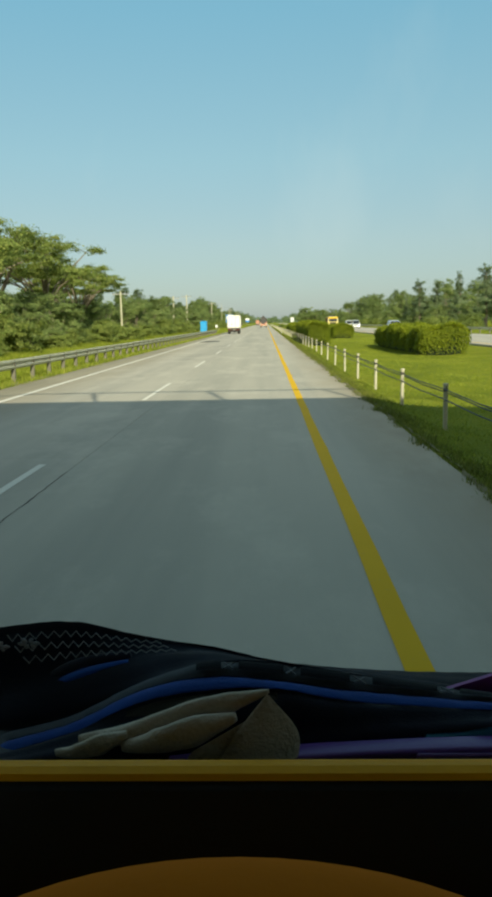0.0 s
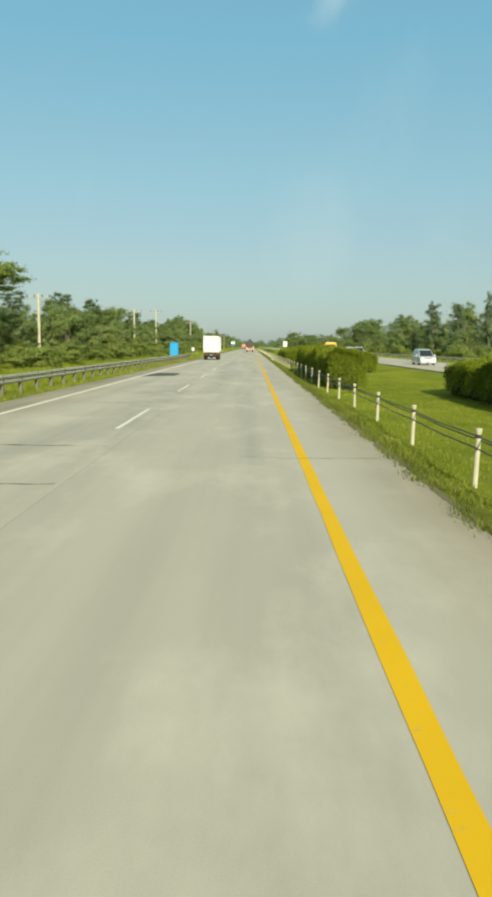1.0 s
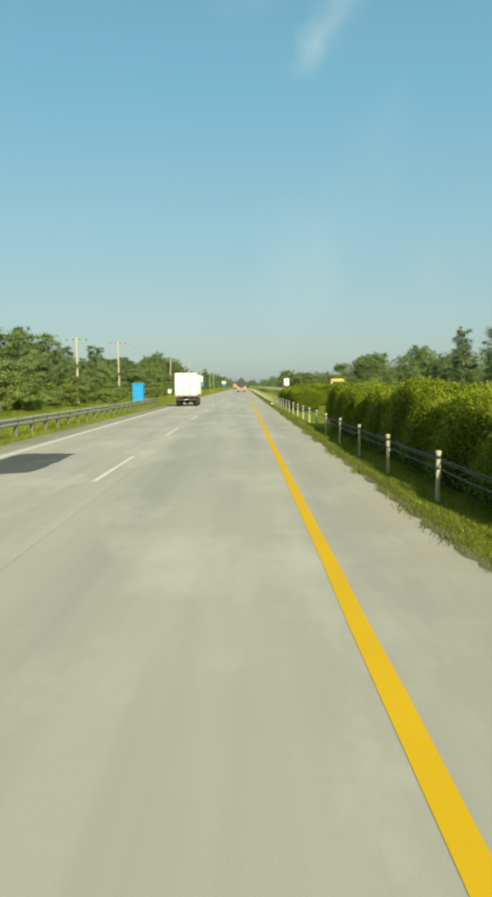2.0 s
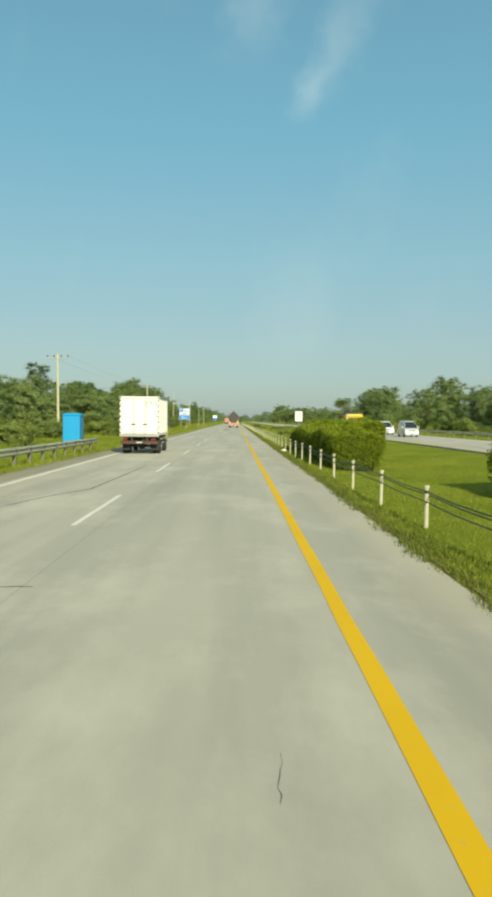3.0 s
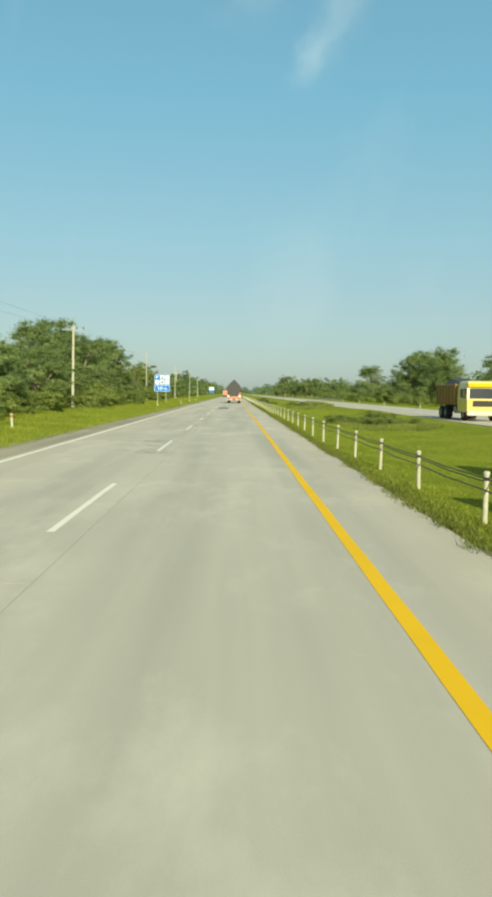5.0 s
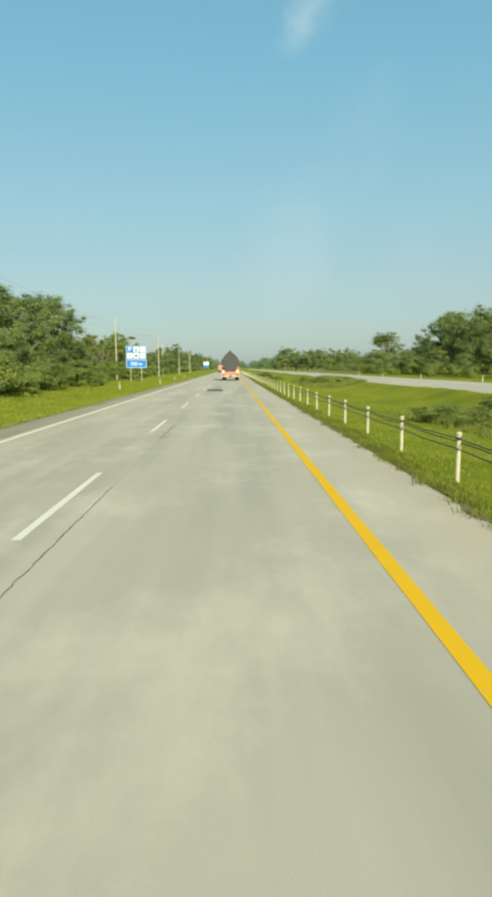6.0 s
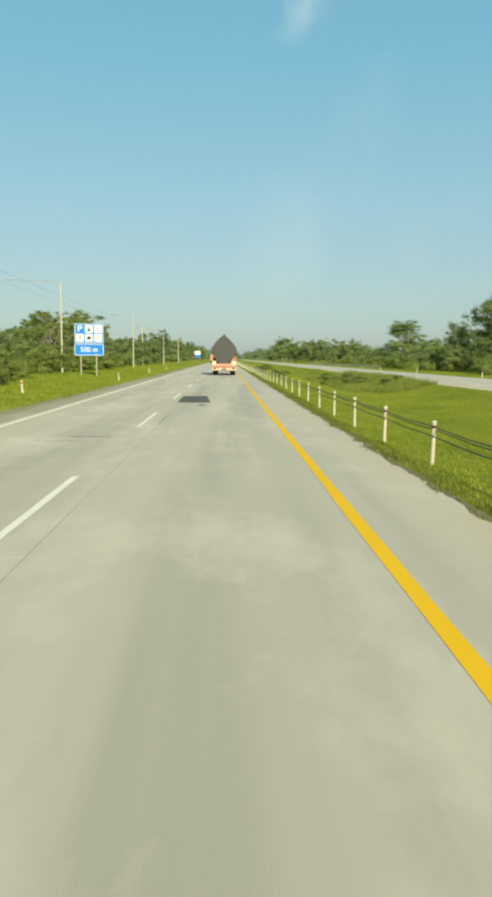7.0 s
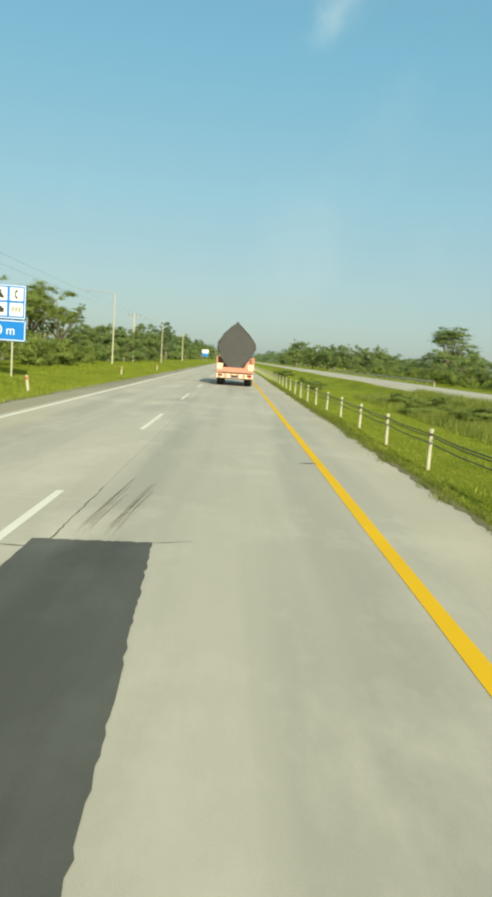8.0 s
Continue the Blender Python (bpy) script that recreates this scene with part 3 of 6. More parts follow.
    at = root + np.c_[lean * (tall * f)[:, None], tall * f]
    a = g.uniform(0, 2 * np.pi, 5 * k)
    out = np.stack([np.cos(a), np.sin(a), 0 * a + 0.8], 1) * 0.085
    sd = np.stack([-np.sin(a), np.cos(a), 0 * a], 1) * 0.022
    blades("young_growth", np.stack([at, at + out + sd, at + out * 0.9 - sd], 1).reshape(-1, 3), M_SHOOT, hd, "young shoots coloured a sunlit yellow-green")
    return hd


hedge(4.0, 5.6, 64.3, 89, 1.74, 3, "long yellow-green clipped hedge behind the cable barrier")
hedge(8.6, 11.0, 93, 101, 1.5, 5, "short rounded green hedge on the median grass")
hedge(9.5, 12.2, 45, 64, 1.5, 7, "dense green hedge on the median grass")
hedge(4.2, 6.1, 114.3, 137.5, 1.54, 11, "long yellow-green hedge with leggy shoots behind the cable barrier")
hedge(7.4, 9.4, 130, 157, 2.0, 13, "clipped green hedge on the median grass")
hedge(8.3, 10.6, 101, 107, 1.6, 17, "short clipped green hedge on the median grass")


def tree_model(kind, seed, at, far=False):
    """A tree of one habit: trunk with limbs, and a crown of leaves in clumps."""
    g = random.Random(seed)
    labels = {"spreading": "spreading feathery green roadside tree", "bushy": "dense bushy green tree, leafy to the ground", "tall": "tall slender dark green tree", "conical": "pointed dark green tree",
              "round": "round-crowned green tree with pale trunk", "open": "thin open-crowned tree with bare pale limbs", "dome": "broad dome-shaped pale green tree, leafy to the ground", "shrub": "low yellow-green roadside shrub"}
    tr = thing("shrub" if kind == "shrub" else "tree", at, labels[kind], "shrub" if kind == "shrub" else "tree", "roadside trees")
    h, trunk_h, spread, clumps, size, count, mat = {
        "spreading": (8.4, 2.6, 4.3, 26, 0.17, 5200, M_TREE_Y), "bushy": (5.8, 0.9, 2.9, 26, 0.16, 5000, M_TREE), "tall": (9.0, 2.0, 2.3, 22, 0.17, 4200, M_TREE_HAZE),
        "conical": (9.0, 0.8, 2.1, 22, 0.15, 4600, M_TREE_HAZE), "round": (8.0, 1.4, 3.3, 34, 0.17, 5600, M_TREE), "dome": (8.0, 1.2, 6.0, 64, 0.17, 8000, M_TREE), "open": (7.8, 2.4, 3.3, 14, 0.13, 1700, M_TREE_Y), "shrub": (1.7, 0.2, 1.5, 12, 0.11, 2400, M_TREE_Y)}[kind]
    if far == 2:
        count, size = int(count * 1.6), size * 0.85
    elif far == 1:
        count, size = int(count * 4.2), size * 0.52
    else:
        count, size = int(count * 6.5), size * 0.42
    r0 = 0.03 * h if kind != "shrub" else 0.04
    bm = bmesh.new()
    lean = (g.uniform(-0.3, 0.3), g.uniform(-0.3, 0.3))
    top = Vector((lean[0], lean[1], trunk_h))
    add_tube(bm, [(0, 0, -0.4), (lean[0] * 0.3, lean[1] * 0.3, trunk_h * 0.5), top], [r0 * 1.25, r0, r0 * 0.85], 8)
    if kind in ("tall", "conical"):
        add_tube(bm, [top, (0, 0, h * 0.55), (0, 0, h * 0.93)], [r0 * 0.85, r0 * 0.5, 0.02], 7)
    cs, rs = [], []
    for i in range(clumps):
        a = 2.4 * i + g.uniform(-0.4, 0.4)
        f = (i + 0.5) / clumps
        if kind == "spreading":
            rad, z = spread * math.sqrt(g.uniform(0.05, 1)), h * g.uniform(0.62, 0.93)
            z -= 0.05 * rad * rad
            cr = (g.uniform(1.0, 1.6), g.uniform(1.0, 1.6), g.uniform(0.4, 0.7))
        elif kind == "bushy":
            z = h * g.uniform(0.1, 0.88)
            rad = spread * math.sqrt(max(0.05, 1 - (z / h) ** 2)) * g.uniform(0.35, 0.95)
            cr = [g.uniform(0.7, 1.15)] * 2 + [g.uniform(0.55, 0.9)]
        elif kind == "tall":
            z = h * (0.22 + 0.74 * f)
            rad = spread * (1 - 0.7 * f) * g.uniform(0.3, 1)
            cr = [g.uniform(0.6, 1.0)] * 2 + [g.uniform(0.6, 1.0)]
        elif kind == "conical":
            z = h * (0.1 + 0.86 * f)
            rad = spread * (1.02 - f) * g.uniform(0.4, 1)
            cr = [0.35 + 0.75 * (1 - f)] * 2 + [g.uniform(0.5, 0.8)]
        elif kind == "round":
            z = h * g.uniform(0.18, 0.9)
            rad = spread * math.sqrt(max(0.06, 1 - ((z / h - 0.5) / 0.46) ** 2)) * g.uniform(0.3, 0.95)
            cr = [g.uniform(0.85, 1.35)] * 2 + [g.uniform(0.65, 1.05)]
        elif kind == "dome":
            z = h * (0.1 + 0.82 * g.random() ** 1.2)
            rad = spread * (1.0 - (z / h) ** 1.5) * g.uniform(0.35, 1.0)
            cr = [g.uniform(0.9, 1.5)] * 2 + [g.uniform(0.45, 0.75)]
        elif kind == "open":
            z = h * g.uniform(0.5, 0.95)
            rad = spread * g.uniform(0.2, 1)
            cr = [g.uniform(0.5, 0.9)] * 2 + [g.uniform(0.3, 0.6)]
        else:
            z = h * g.uniform(0.2, 0.75)
            rad = spread * g.uniform(0.1, 0.8)
            cr = [g.uniform(0.45, 0.75)] * 2 + [g.uniform(0.35, 0.6)]
        c = Vector((rad * math.cos(a) + lean[0], rad * math.sin(a) + lean[1], z))
        cs.append(c), rs.append(cr)
        if kind in ("spreading", "round", "open", "bushy", "dome") and i % 2 == 0:
            mid = top.lerp(c, 0.5) + Vector((0, 0, 0.1 * h * (0.6 if kind == "spreading" else 0.1)))
            add_tube(bm, [top - Vector((0, 0, 0.15)), mid, c], [r0 * 0.55, r0 * 0.32, 0.025], 5)
    # every bough carries several ragged sprays of leaves, with gaps between them
    twig_c, twig_r = [], []
    for c, cr in zip(cs, rs):
        for k in range(g.randint(4, 7)):
            f = g.uniform(0.4, 0.8) if not far else g.uniform(0.5, 0.95)
            off = Vector([max(-1.0, min(1.0, g.gauss(0, 0.55))) * r for r in cr])
            twig_c.append(c + off)
            twig_r.append((cr[0] * f, cr[1] * f, cr[2] * f * 0.75))
            if k < 2 and kind != "shrub":
                add_tube(bm, [c - Vector((0, 0, 0.1)), c + off * 0.6, c + off], [0.022, 0.015, 0.006], 4)
    part("trunk", bm, M_BARK, tr, smooth=True)
    leaves("crown", twig_c, twig_r, count, size, mat, tr, seed, flat=1.1, soft=True, heart=(lean[0], lean[1], h * 0.42))
    return tr


MODELS = {}


def plant(kind, x, y, scale=1.0, seed=0, low=1.0):
    """Sets a tree; the first of each variant is built, the rest are copies."""
    far = 2 if not (-24 < x < 48 and y < 385) else 1 if x > 14 else 0
    key = (kind, seed % (3 if kind in ("bushy", "round", "conical") else 2), far)
    z = float(ground_z(np.array(x), np.array(y))) - 0.05
    m = pose(x, y, z, 0, 0, (seed * 67) % 360)
    if key not in MODELS:
        MODELS[key] = tree_model(kind, 100 + len(MODELS) * 7, m, far)
        ob = MODELS[key]
    else:
        ob = copy_thing(MODELS[key], m)
    ob.scale = (scale, scale, scale * low * (0.94 + 0.03 * (seed % 5)))
    return ob


g = random.Random(4)
# left treeline, near to far: tall spreading trees, then a dense lower belt, then tall again
for i, y in enumerate((28, 36, 44, 52, 60, 67, 74)):
    plant("spreading", -17.5 - 1.6 * (i % 2) + g.uniform(-0.5, 0.5), y, 0.96 + 0.08 * g.random(), i)
for i in range(19):
    plant("bushy", (-15.2 if i < 9 else -17.6) - 1.2 * (i % 2) + g.uniform(-0.5, 0.4), 26 + 3.6 * i + g.uniform(-0.8, 0.8), g.uniform(0.55, 0.8), i)
for i in range(24):
    plant("bushy", -15.4 - 1.8 * (i % 2) + g.uniform(-0.6, 0.6), 92 + 4.6 * i + g.uniform(-1, 1), g.uniform(0.72, 0.98), i + 3)
for i in range(14):
    plant(("tall", "round")[i % 2], -21.5 + g.uniform(-1, 1), 94 + 8.5 * i, g.uniform(0.62, 0.8), i)
for i in range(8):
    plant("round", -17.0 - 1.5 * (i % 2) + g.uniform(-0.6, 0.6), 204 + 5.0 * i, g.uniform(0.86, 1.04), i + 1)
for i in range(7):
    plant("bushy", -15.2 + g.uniform(-0.4, 0.4), 206 + 6 * i, g.uniform(0.5, 0.75), i + 1)
for i in range(14):
    plant("shrub", -15.5 + g.uniform(-2.5, 1.5), 247 + 3.6 * i, g.uniform(0.8, 1.5), i)
for i in range(5):
    plant(("open", "spreading")[i % 2], -21.5 + g.uniform(-1.2, 1.2), 278 + 7 * i, g.uniform(0.85, 1.0), i + 1)
for i in range(12):
    plant("bushy", -16.8 - 2 * (i % 2), 305 + 6.5 * i, g.uniform(0.7, 0.95), i)
for i, (x, y, s) in enumerate([(-18.2, 271, 0.72), (-19.6, 283, 0.8), (-17.6, 294, 0.7), (-20.5, 300, 0.85)]):
    plant("open", x, y, s, i)
for i in range(26):
    plant(("round", "bushy", "tall")[i % 3], -19 - 3 * (i % 2) + g.uniform(-1, 1), 380 + 16 * i, g.uniform(0.9, 1.2), i)
for i in range(16):
    plant("round", -40 - 9 * (i % 3), 60 + 24 * i, g.uniform(0.9, 1.2), i)
# treeline beyond the oncoming lanes
for i in range(11):
    plant(("conical", "conical", "tall")[i % 3], 37 + 2.5 * (i % 2) + g.uniform(-1, 1), 112 + 8.5 * i + g.uniform(-2, 2), g.uniform(0.65, 1.15), i)
for i in range(16):
    plant("round", 41 + 3 * (i % 2) + g.uniform(-1.2, 1.2), 120 + 13 * i + g.uniform(-4, 4), g.uniform(0.7, 1.3), i)
for i in range(20):
    plant("bushy", 33.5 + 2 * (i % 2) + g.uniform(-1, 1), 70 + 13 * i, g.uniform(0.55, 0.85), i)
for i, (x, y, s) in enumerate([(40, 283, 1.15), (43, 294, 1.5), (40, 303, 1.4), (44, 312, 1.45), (40, 323, 0.95), (43, 333, 0.95), (47, 345, 0.8)]):
    plant("round", x, y, s, i)
plant("dome", 41.5, 366, 1.45, 0)
for i, (x, y, s) in enumerate([(28.5, 500, 1.2), (33, 492, 1.2), (38, 486, 1.15), (43, 480, 1.15), (48, 474, 1.1), (30, 590, 1.7), (35, 630, 1.75)]):
    plant("round", x, y, s, i)
for i in range(30):
    plant(("round", "bushy", "tall")[i % 3], 38 + 7 * (i % 3) + g.uniform(-2, 2), 400 + 17 * i + g.uniform(-5, 5), g.uniform(0.7, 1.35) * (0.62 if i < 4 else 1), i)
for i in range(14):
    plant("round", 62 + 11 * (i % 2), 110 + 26 * i, g.uniform(1.0, 1.3), i)
for i in range(22):
    plant("bushy", 34.5 + 2 * (i % 3) + g.uniform(-1, 1), 276 + 7.5 * i + g.uniform(-2, 2), g.uniform(0.45, 0.75), i)
# light undergrowth at the foot of both treelines
for i in range(46):
    plant("shrub", -13.4 + g.uniform(-1.0, 0.5), 22 + 4.9 * i + g.uniform(-1.5, 1.5), g.uniform(0.7, 1.35), i)
for i in range(36):
    plant("shrub", 30.5 + g.uniform(-1.2, 1.6), 96 + 9.2 * i + g.uniform(-3, 3), g.uniform(0.7, 1.4), i)
# low scrub in the median trough
for i, (x, y, s) in enumerate([(7.2, 193, 0.5), (8.6, 190.5, 0.55), (9.6, 188.6, 0.6), (10.7, 187, 0.5), (10.8, 196, 0.6), (8.8, 259, 0.5), (10.3, 254, 0.55), (11.2, 262, 0.6), (9.6, 266, 0.5), (12.0, 250, 0.5),
                               (6.4, 285, 0.5), (7.5, 300, 0.6), (6.8, 330, 0.7), (8.0, 352, 0.7)]):
    plant("shrub", x, y, s * 1.7, i, 0.5)


# far woods closing the view along the road
def woods(x0, x1, y0, y1, n, h, seed):
    r = np.random.RandomState(seed)
    cs = np.stack([r.uniform(x0, x1, n), r.uniform(y0, y1, n), r.uniform(0.2, 0.8, n) * h], 1)
    rs = np.stack([r.uniform(3, 6, n), r.uniform(3, 6, n), r.uniform(0.25, 0.5, n) * h], 1)
    ob = leaves("woods", cs, rs, n * 170, 0.75, M_TREE_HAZE, None, seed)
    return tagged(ob, "distant belt of dark green trees", "woods", kind="stuff")


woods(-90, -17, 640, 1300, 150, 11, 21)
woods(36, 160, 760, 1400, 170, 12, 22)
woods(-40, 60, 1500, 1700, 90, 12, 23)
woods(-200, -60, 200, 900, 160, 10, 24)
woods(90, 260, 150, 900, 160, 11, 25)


# ---- soil washed onto the edges of the concrete ----
def soil_edge(x, side, y0, y1, seed, label, low=-0.05, high=0.07, back=0.2, z=0.005, step=0.16, material=None):
    r = random.Random(seed)
    pts = []
    n = int((y1 - y0) / step)
    w = 0.5 * (low + high)
    for i in range(n + 1):
        w = min(high, max(low, w + r.uniform(-0.2, 0.2) * (high - low)))
        y = y0 + (y1 - y0) * i / n
        pts += [(x - side * w, y, z), (x + side * back, y, z + 0.006)]
    me = bpy.data.meshes.new("soil")
    me.from_pydata(pts, [], [(2 * i, 2 * i + 1, 2 * i + 3, 2 * i + 2) for i in range(n)])
    return tagged(link("soil", me, material or M_SOIL_SHADE), label, "soil", kind="stuff")


# the dark strip's colour holds both soil and the shade of overhanging grass
M_SOIL_SHADE = plain("dark soil and grass shade", (0.2, 0.175, 0.08), 0.95, vary=0.45, scale=5, grain=0.8)
M_DUST = plain("dry dusty earth", (0.33, 0.3, 0.16), 0.95, vary=0.45, scale=5, grain=0.8)
soil_edge(ROAD_R, 1, 3, 330, 8, "dark soil and grass-shade tone along the concrete edge", -0.11, 0.09, 0.07, 0.002, 0.09)
soil_edge(-7.5, -1, 131, 340, 10, "dusty verge where grass meets the shoulder", -0.25, 0.25, 0.6, -0.03, 0.2, M_DUST)
soil_edge(-7.5, -1, -30, 131, 9, "dusty earth between shoulder and guardrail", -0.15, 0.3, 0.45, -0.028, 0.25, M_DUST)

# ---- grass tufts ----
def tufts(label, n, seed, fx, y0, y1, lo, hi, width=0.018, material=None):
    r = np.random.RandomState(seed)
    x, y = fx(r, n), r.uniform(y0, y1, n)
    base = np.stack([x, y, ground_z(x, y) - 0.03], 1)
    k = 4
    base = np.repeat(base, k, 0) + np.c_[r.normal(size=(n * k, 2)) * 0.05, np.zeros(n * k)]
    h = r.uniform(lo, hi, n * k)[:, None]
    a = r.uniform(0, 2 * np.pi, n * k)
    side = np.stack([np.cos(a), np.sin(a), 0 * a], 1) * width * r.uniform(0.7, 1.6, n * k)[:, None]
    tip = np.stack([np.sin(a) * 0.5, np.cos(a) * 0.5, 0 * a + 1], 1) * h
    pts = np.stack([base - side, base + side, base + tip], 1).reshape(-1, 3)
    return tagged(blades("grass", pts, material or M_BLADE), label, "grass", kind="stuff")


M_WEED = leafy("dull verge weeds", [(0, (0.1, 0.13, 0.025)), (0.5, (0.2, 0.24, 0.04)), (1, (0.32, 0.31, 0.08))], 0.4)


def clumped(lo, hi, wide, n_clumps, seed, y0, y1):
    """Weeds gathered in uneven clumps along the road's edge."""
    r = np.random.RandomState(seed)
    cy = np.sort(r.uniform(y0, y1, n_clumps))
    cx, big = r.uniform(lo, hi, n_clumps), r.uniform(0.4, 1.3, n_clumps)
    per = (big * 75).astype(int)
    k = np.repeat(np.arange(n_clumps), per)
    x = cx[k] + r.normal(size=len(k)) * 0.06 * wide * big[k]
    y = cy[k] + r.normal(size=len(k)) * 0.15 * big[k]
    z = np.where(x < 2.46, 0.0, ground_z(x, y)) - 0.02
    h = r.uniform(0.02, 0.09, len(k)) * (0.5 + big[k])
    a = r.uniform(0, 2 * np.pi, len(k))
    base = np.stack([x, y, z], 1)
    side = np.stack([np.cos(a), np.sin(a), 0 * a], 1) * (0.0075 * r.uniform(0.6, 1.7, len(k)))[:, None]
    tip = np.stack([np.sin(a) * 0.55, -np.cos(a) * 0.55, 0 * a + 0.9], 1) * h[:, None]
    pts = np.stack([base - side, base + side, base + tip], 1).reshape(-1, 3)
    return tagged(blades("weeds", pts, M_WEED), "dull green weeds in clumps over the concrete edge", "weeds", kind="stuff")


clumped(2.43, 2.76, 1.2, 1900, 31, 3, 290)
tufts("ragged grass tufts creeping over the edge of the concrete", 90000, 1, lambda r, n: 2.46 + np.abs(r.normal(size=n)) * 0.4 * (0.4 + r.rand(n)), 4, 290, 0.02, 0.08, 0.007, M_WEED)
tufts("short grass on the median", 120000, 2, lambda r, n: 2.7 + 9 * r.uniform(0, 1, n) ** 1.4, 6, 290, 0.02, 0.1, 0.011)
tufts("tall bright grass on the roadside verge", 80000, 3, lambda r, n: -7.6 - np.abs(r.normal(size=n)) * 3.0, 128, 330, 0.04, 0.2, 0.014)
M_REED = leafy("dry scrub stalks", [(0, (0.17, 0.22, 0.04)), (0.6, (0.29, 0.33, 0.07)), (1, (0.42, 0.42, 0.14))], 0.45)
tufts("tall yellowish scrub grass in the median trough", 8000, 12, lambda r, n: 8.0 + 5.4 * r.uniform(0, 1, n) ** 0.8, 242, 276, 0.12, 0.5, 0.013, M_REED)
tufts("tall yellowish scrub grass along the trough", 7000, 13, lambda r, n: 6.6 + 5.6 * r.uniform(0, 1, n) ** 0.7, 182, 201, 0.1, 0.4, 0.012, M_REED)
tufts("dry grass under the guardrail", 40000, 5, lambda r, n: -7.5 - 6 * r.uniform(0, 1, n) ** 1.3, 8, 130, 0.06, 0.28, 0.013)


# ---- vehicles ----
def box_truck(at, label, skin=None, cab=None):
    """Light box truck seen from behind; the origin is on the road under the rear end, ahead is +y."""
    tk = thing("box_truck", at, label, "truck")
    skin, cab = skin or M_TRUCKWHITE, cab or M_CABY
    w, z0, z1, l = 1.0, 0.95, 2.92, 4.4
    cargo = part("cargo_box", box(-w, w, 0.03, l, z0, z1, bevel=0.02), skin, tk, "dusty white ribbed cargo box")
    for s in (-1, 1):
        bm = bmesh.new()
        for i in range(22):
            y = 0.18 + i * 0.192
            add_box(bm, min(s * w, s * (w + 0.03)), max(s * w, s * (w + 0.03)), y, y + 0.085, z0 + 0.12, z1 - 0.12, bevel=0.01)
        part("side_ribs", bm, skin, cargo)
        part("roof_rail", box(s * w - 0.035, s * w + 0.035, 0, l, z1 - 0.06, z1 + 0.03, bevel=0.01), M_STEEL, cargo)
        part("corner_post", box(s * (w - 0.05) - 0.05, s * (w - 0.05) + 0.055, -0.03, 0.06, z0, z1, bevel=0.012), skin, cargo)
        door = part("rear_door", box(min(s * 0.012, s * 0.9), max(s * 0.012, s * 0.9), -0.02, 0.04, z0 + 0.1, z1 - 0.12, bevel=0.012), skin, cargo)
        for x in (0.2, 0.46, 0.7):
            part("door_rib", box(s * x - 0.035, s * x + 0.035, -0.045, -0.015, z0 + 0.16, z1 - 0.2, bevel=0.008), skin, door)
        part("lock_bar", tube([(s * 0.3, -0.06, z0 + 0.06), (s * 0.3, -0.06, z1 - 0.08)], 0.016, 8), M_STEEL, door)
        part("handle", box(s * 0.3 - 0.12, s * 0.3 + 0.12, -0.075, -0.045, z0 + 0.55, z0 + 0.6, bevel=0.008), M_CHASSIS, door)
        for z in (z0 + 0.3, z0 + 1.0, z1 - 0.35):
            part("hinge", box(s * 0.9 - 0.06, s * 0.9 + 0.06, -0.045, -0.02, z - 0.04, z + 0.04, bevel=0.005), M_STEEL, door)
        for i in range(7):
            part("warning_mark", box(s * 0.965 - 0.03, s * 0.965 + 0.03, -0.034, -0.031, z0 + 0.1 + 0.27 * i, z0 + 0.2 + 0.27 * i), M_RUST if i % 2 else M_CHASSIS, cargo)
        part("tail_lamp", box(s * 0.72 - 0.13, s * 0.72 + 0.13, -0.06, 0.0, 0.70, 0.80, bevel=0.012), M_TAIL, tk)
        part("mud_flap", box(s * 0.72 - 0.2, s * 0.72 + 0.2, 0.42, 0.44, 0.2, 0.66), M_RUBBER, tk)
        part("chassis_rail", box(s * 0.4 - 0.05, s * 0.4 + 0.05, 0.1, 6.0, 0.62, 0.84), M_CHASSIS, tk)
        part("side_guard", box(s * 0.92 - 0.02, s * 0.92 + 0.02, 1.75, 3.5, 0.5, 0.58, bevel=0.01), M_STEEL, tk)
        part("side_guard", box(s * 0.92 - 0.02, s * 0.92 + 0.02, 1.75, 3.5, 0.7, 0.78, bevel=0.01), M_STEEL, tk)
    part("top_beam", box(-w, w, -0.03, 0.05, z1 - 0.1, z1 + 0.02, bevel=0.012), skin, cargo)
    part("sill", box(-w, w, -0.04, 0.05, z0 - 0.06, z0 + 0.08, bevel=0.012), M_STEEL, cargo)
    for z in (z1 - 0.45, z1 - 0.35, z1 - 0.27):
        part("lettering_bar", box(0.28, 0.7, -0.036, -0.033, z, z + 0.05), M_STEEL, cargo)
    for y in (0.6, 1.6, 2.6, 3.6):
        part("cross_member", box(-0.95, 0.95, y, y + 0.09, 0.84, 0.95), M_CHASSIS, tk)
    bumper = part("rear_bumper", box(-0.95, 0.95, -0.05, 0.05, 0.52, 0.68, bevel=0.02), M_RUST, tk, "rusty red rear bumper")
    part("plate", box(-0.2, 0.2, -0.06, -0.05, 0.55, 0.66), M_BLACK, bumper)
    part("plate_bar", box(-0.15, 0.15, -0.066, -0.061, 0.585, 0.625), M_SIGNWHITE, bumper)
    part("axle", cyl_x(-0.75, 0.75, 1.15, 0.4, 0.07, 10), M_CHASSIS, tk)
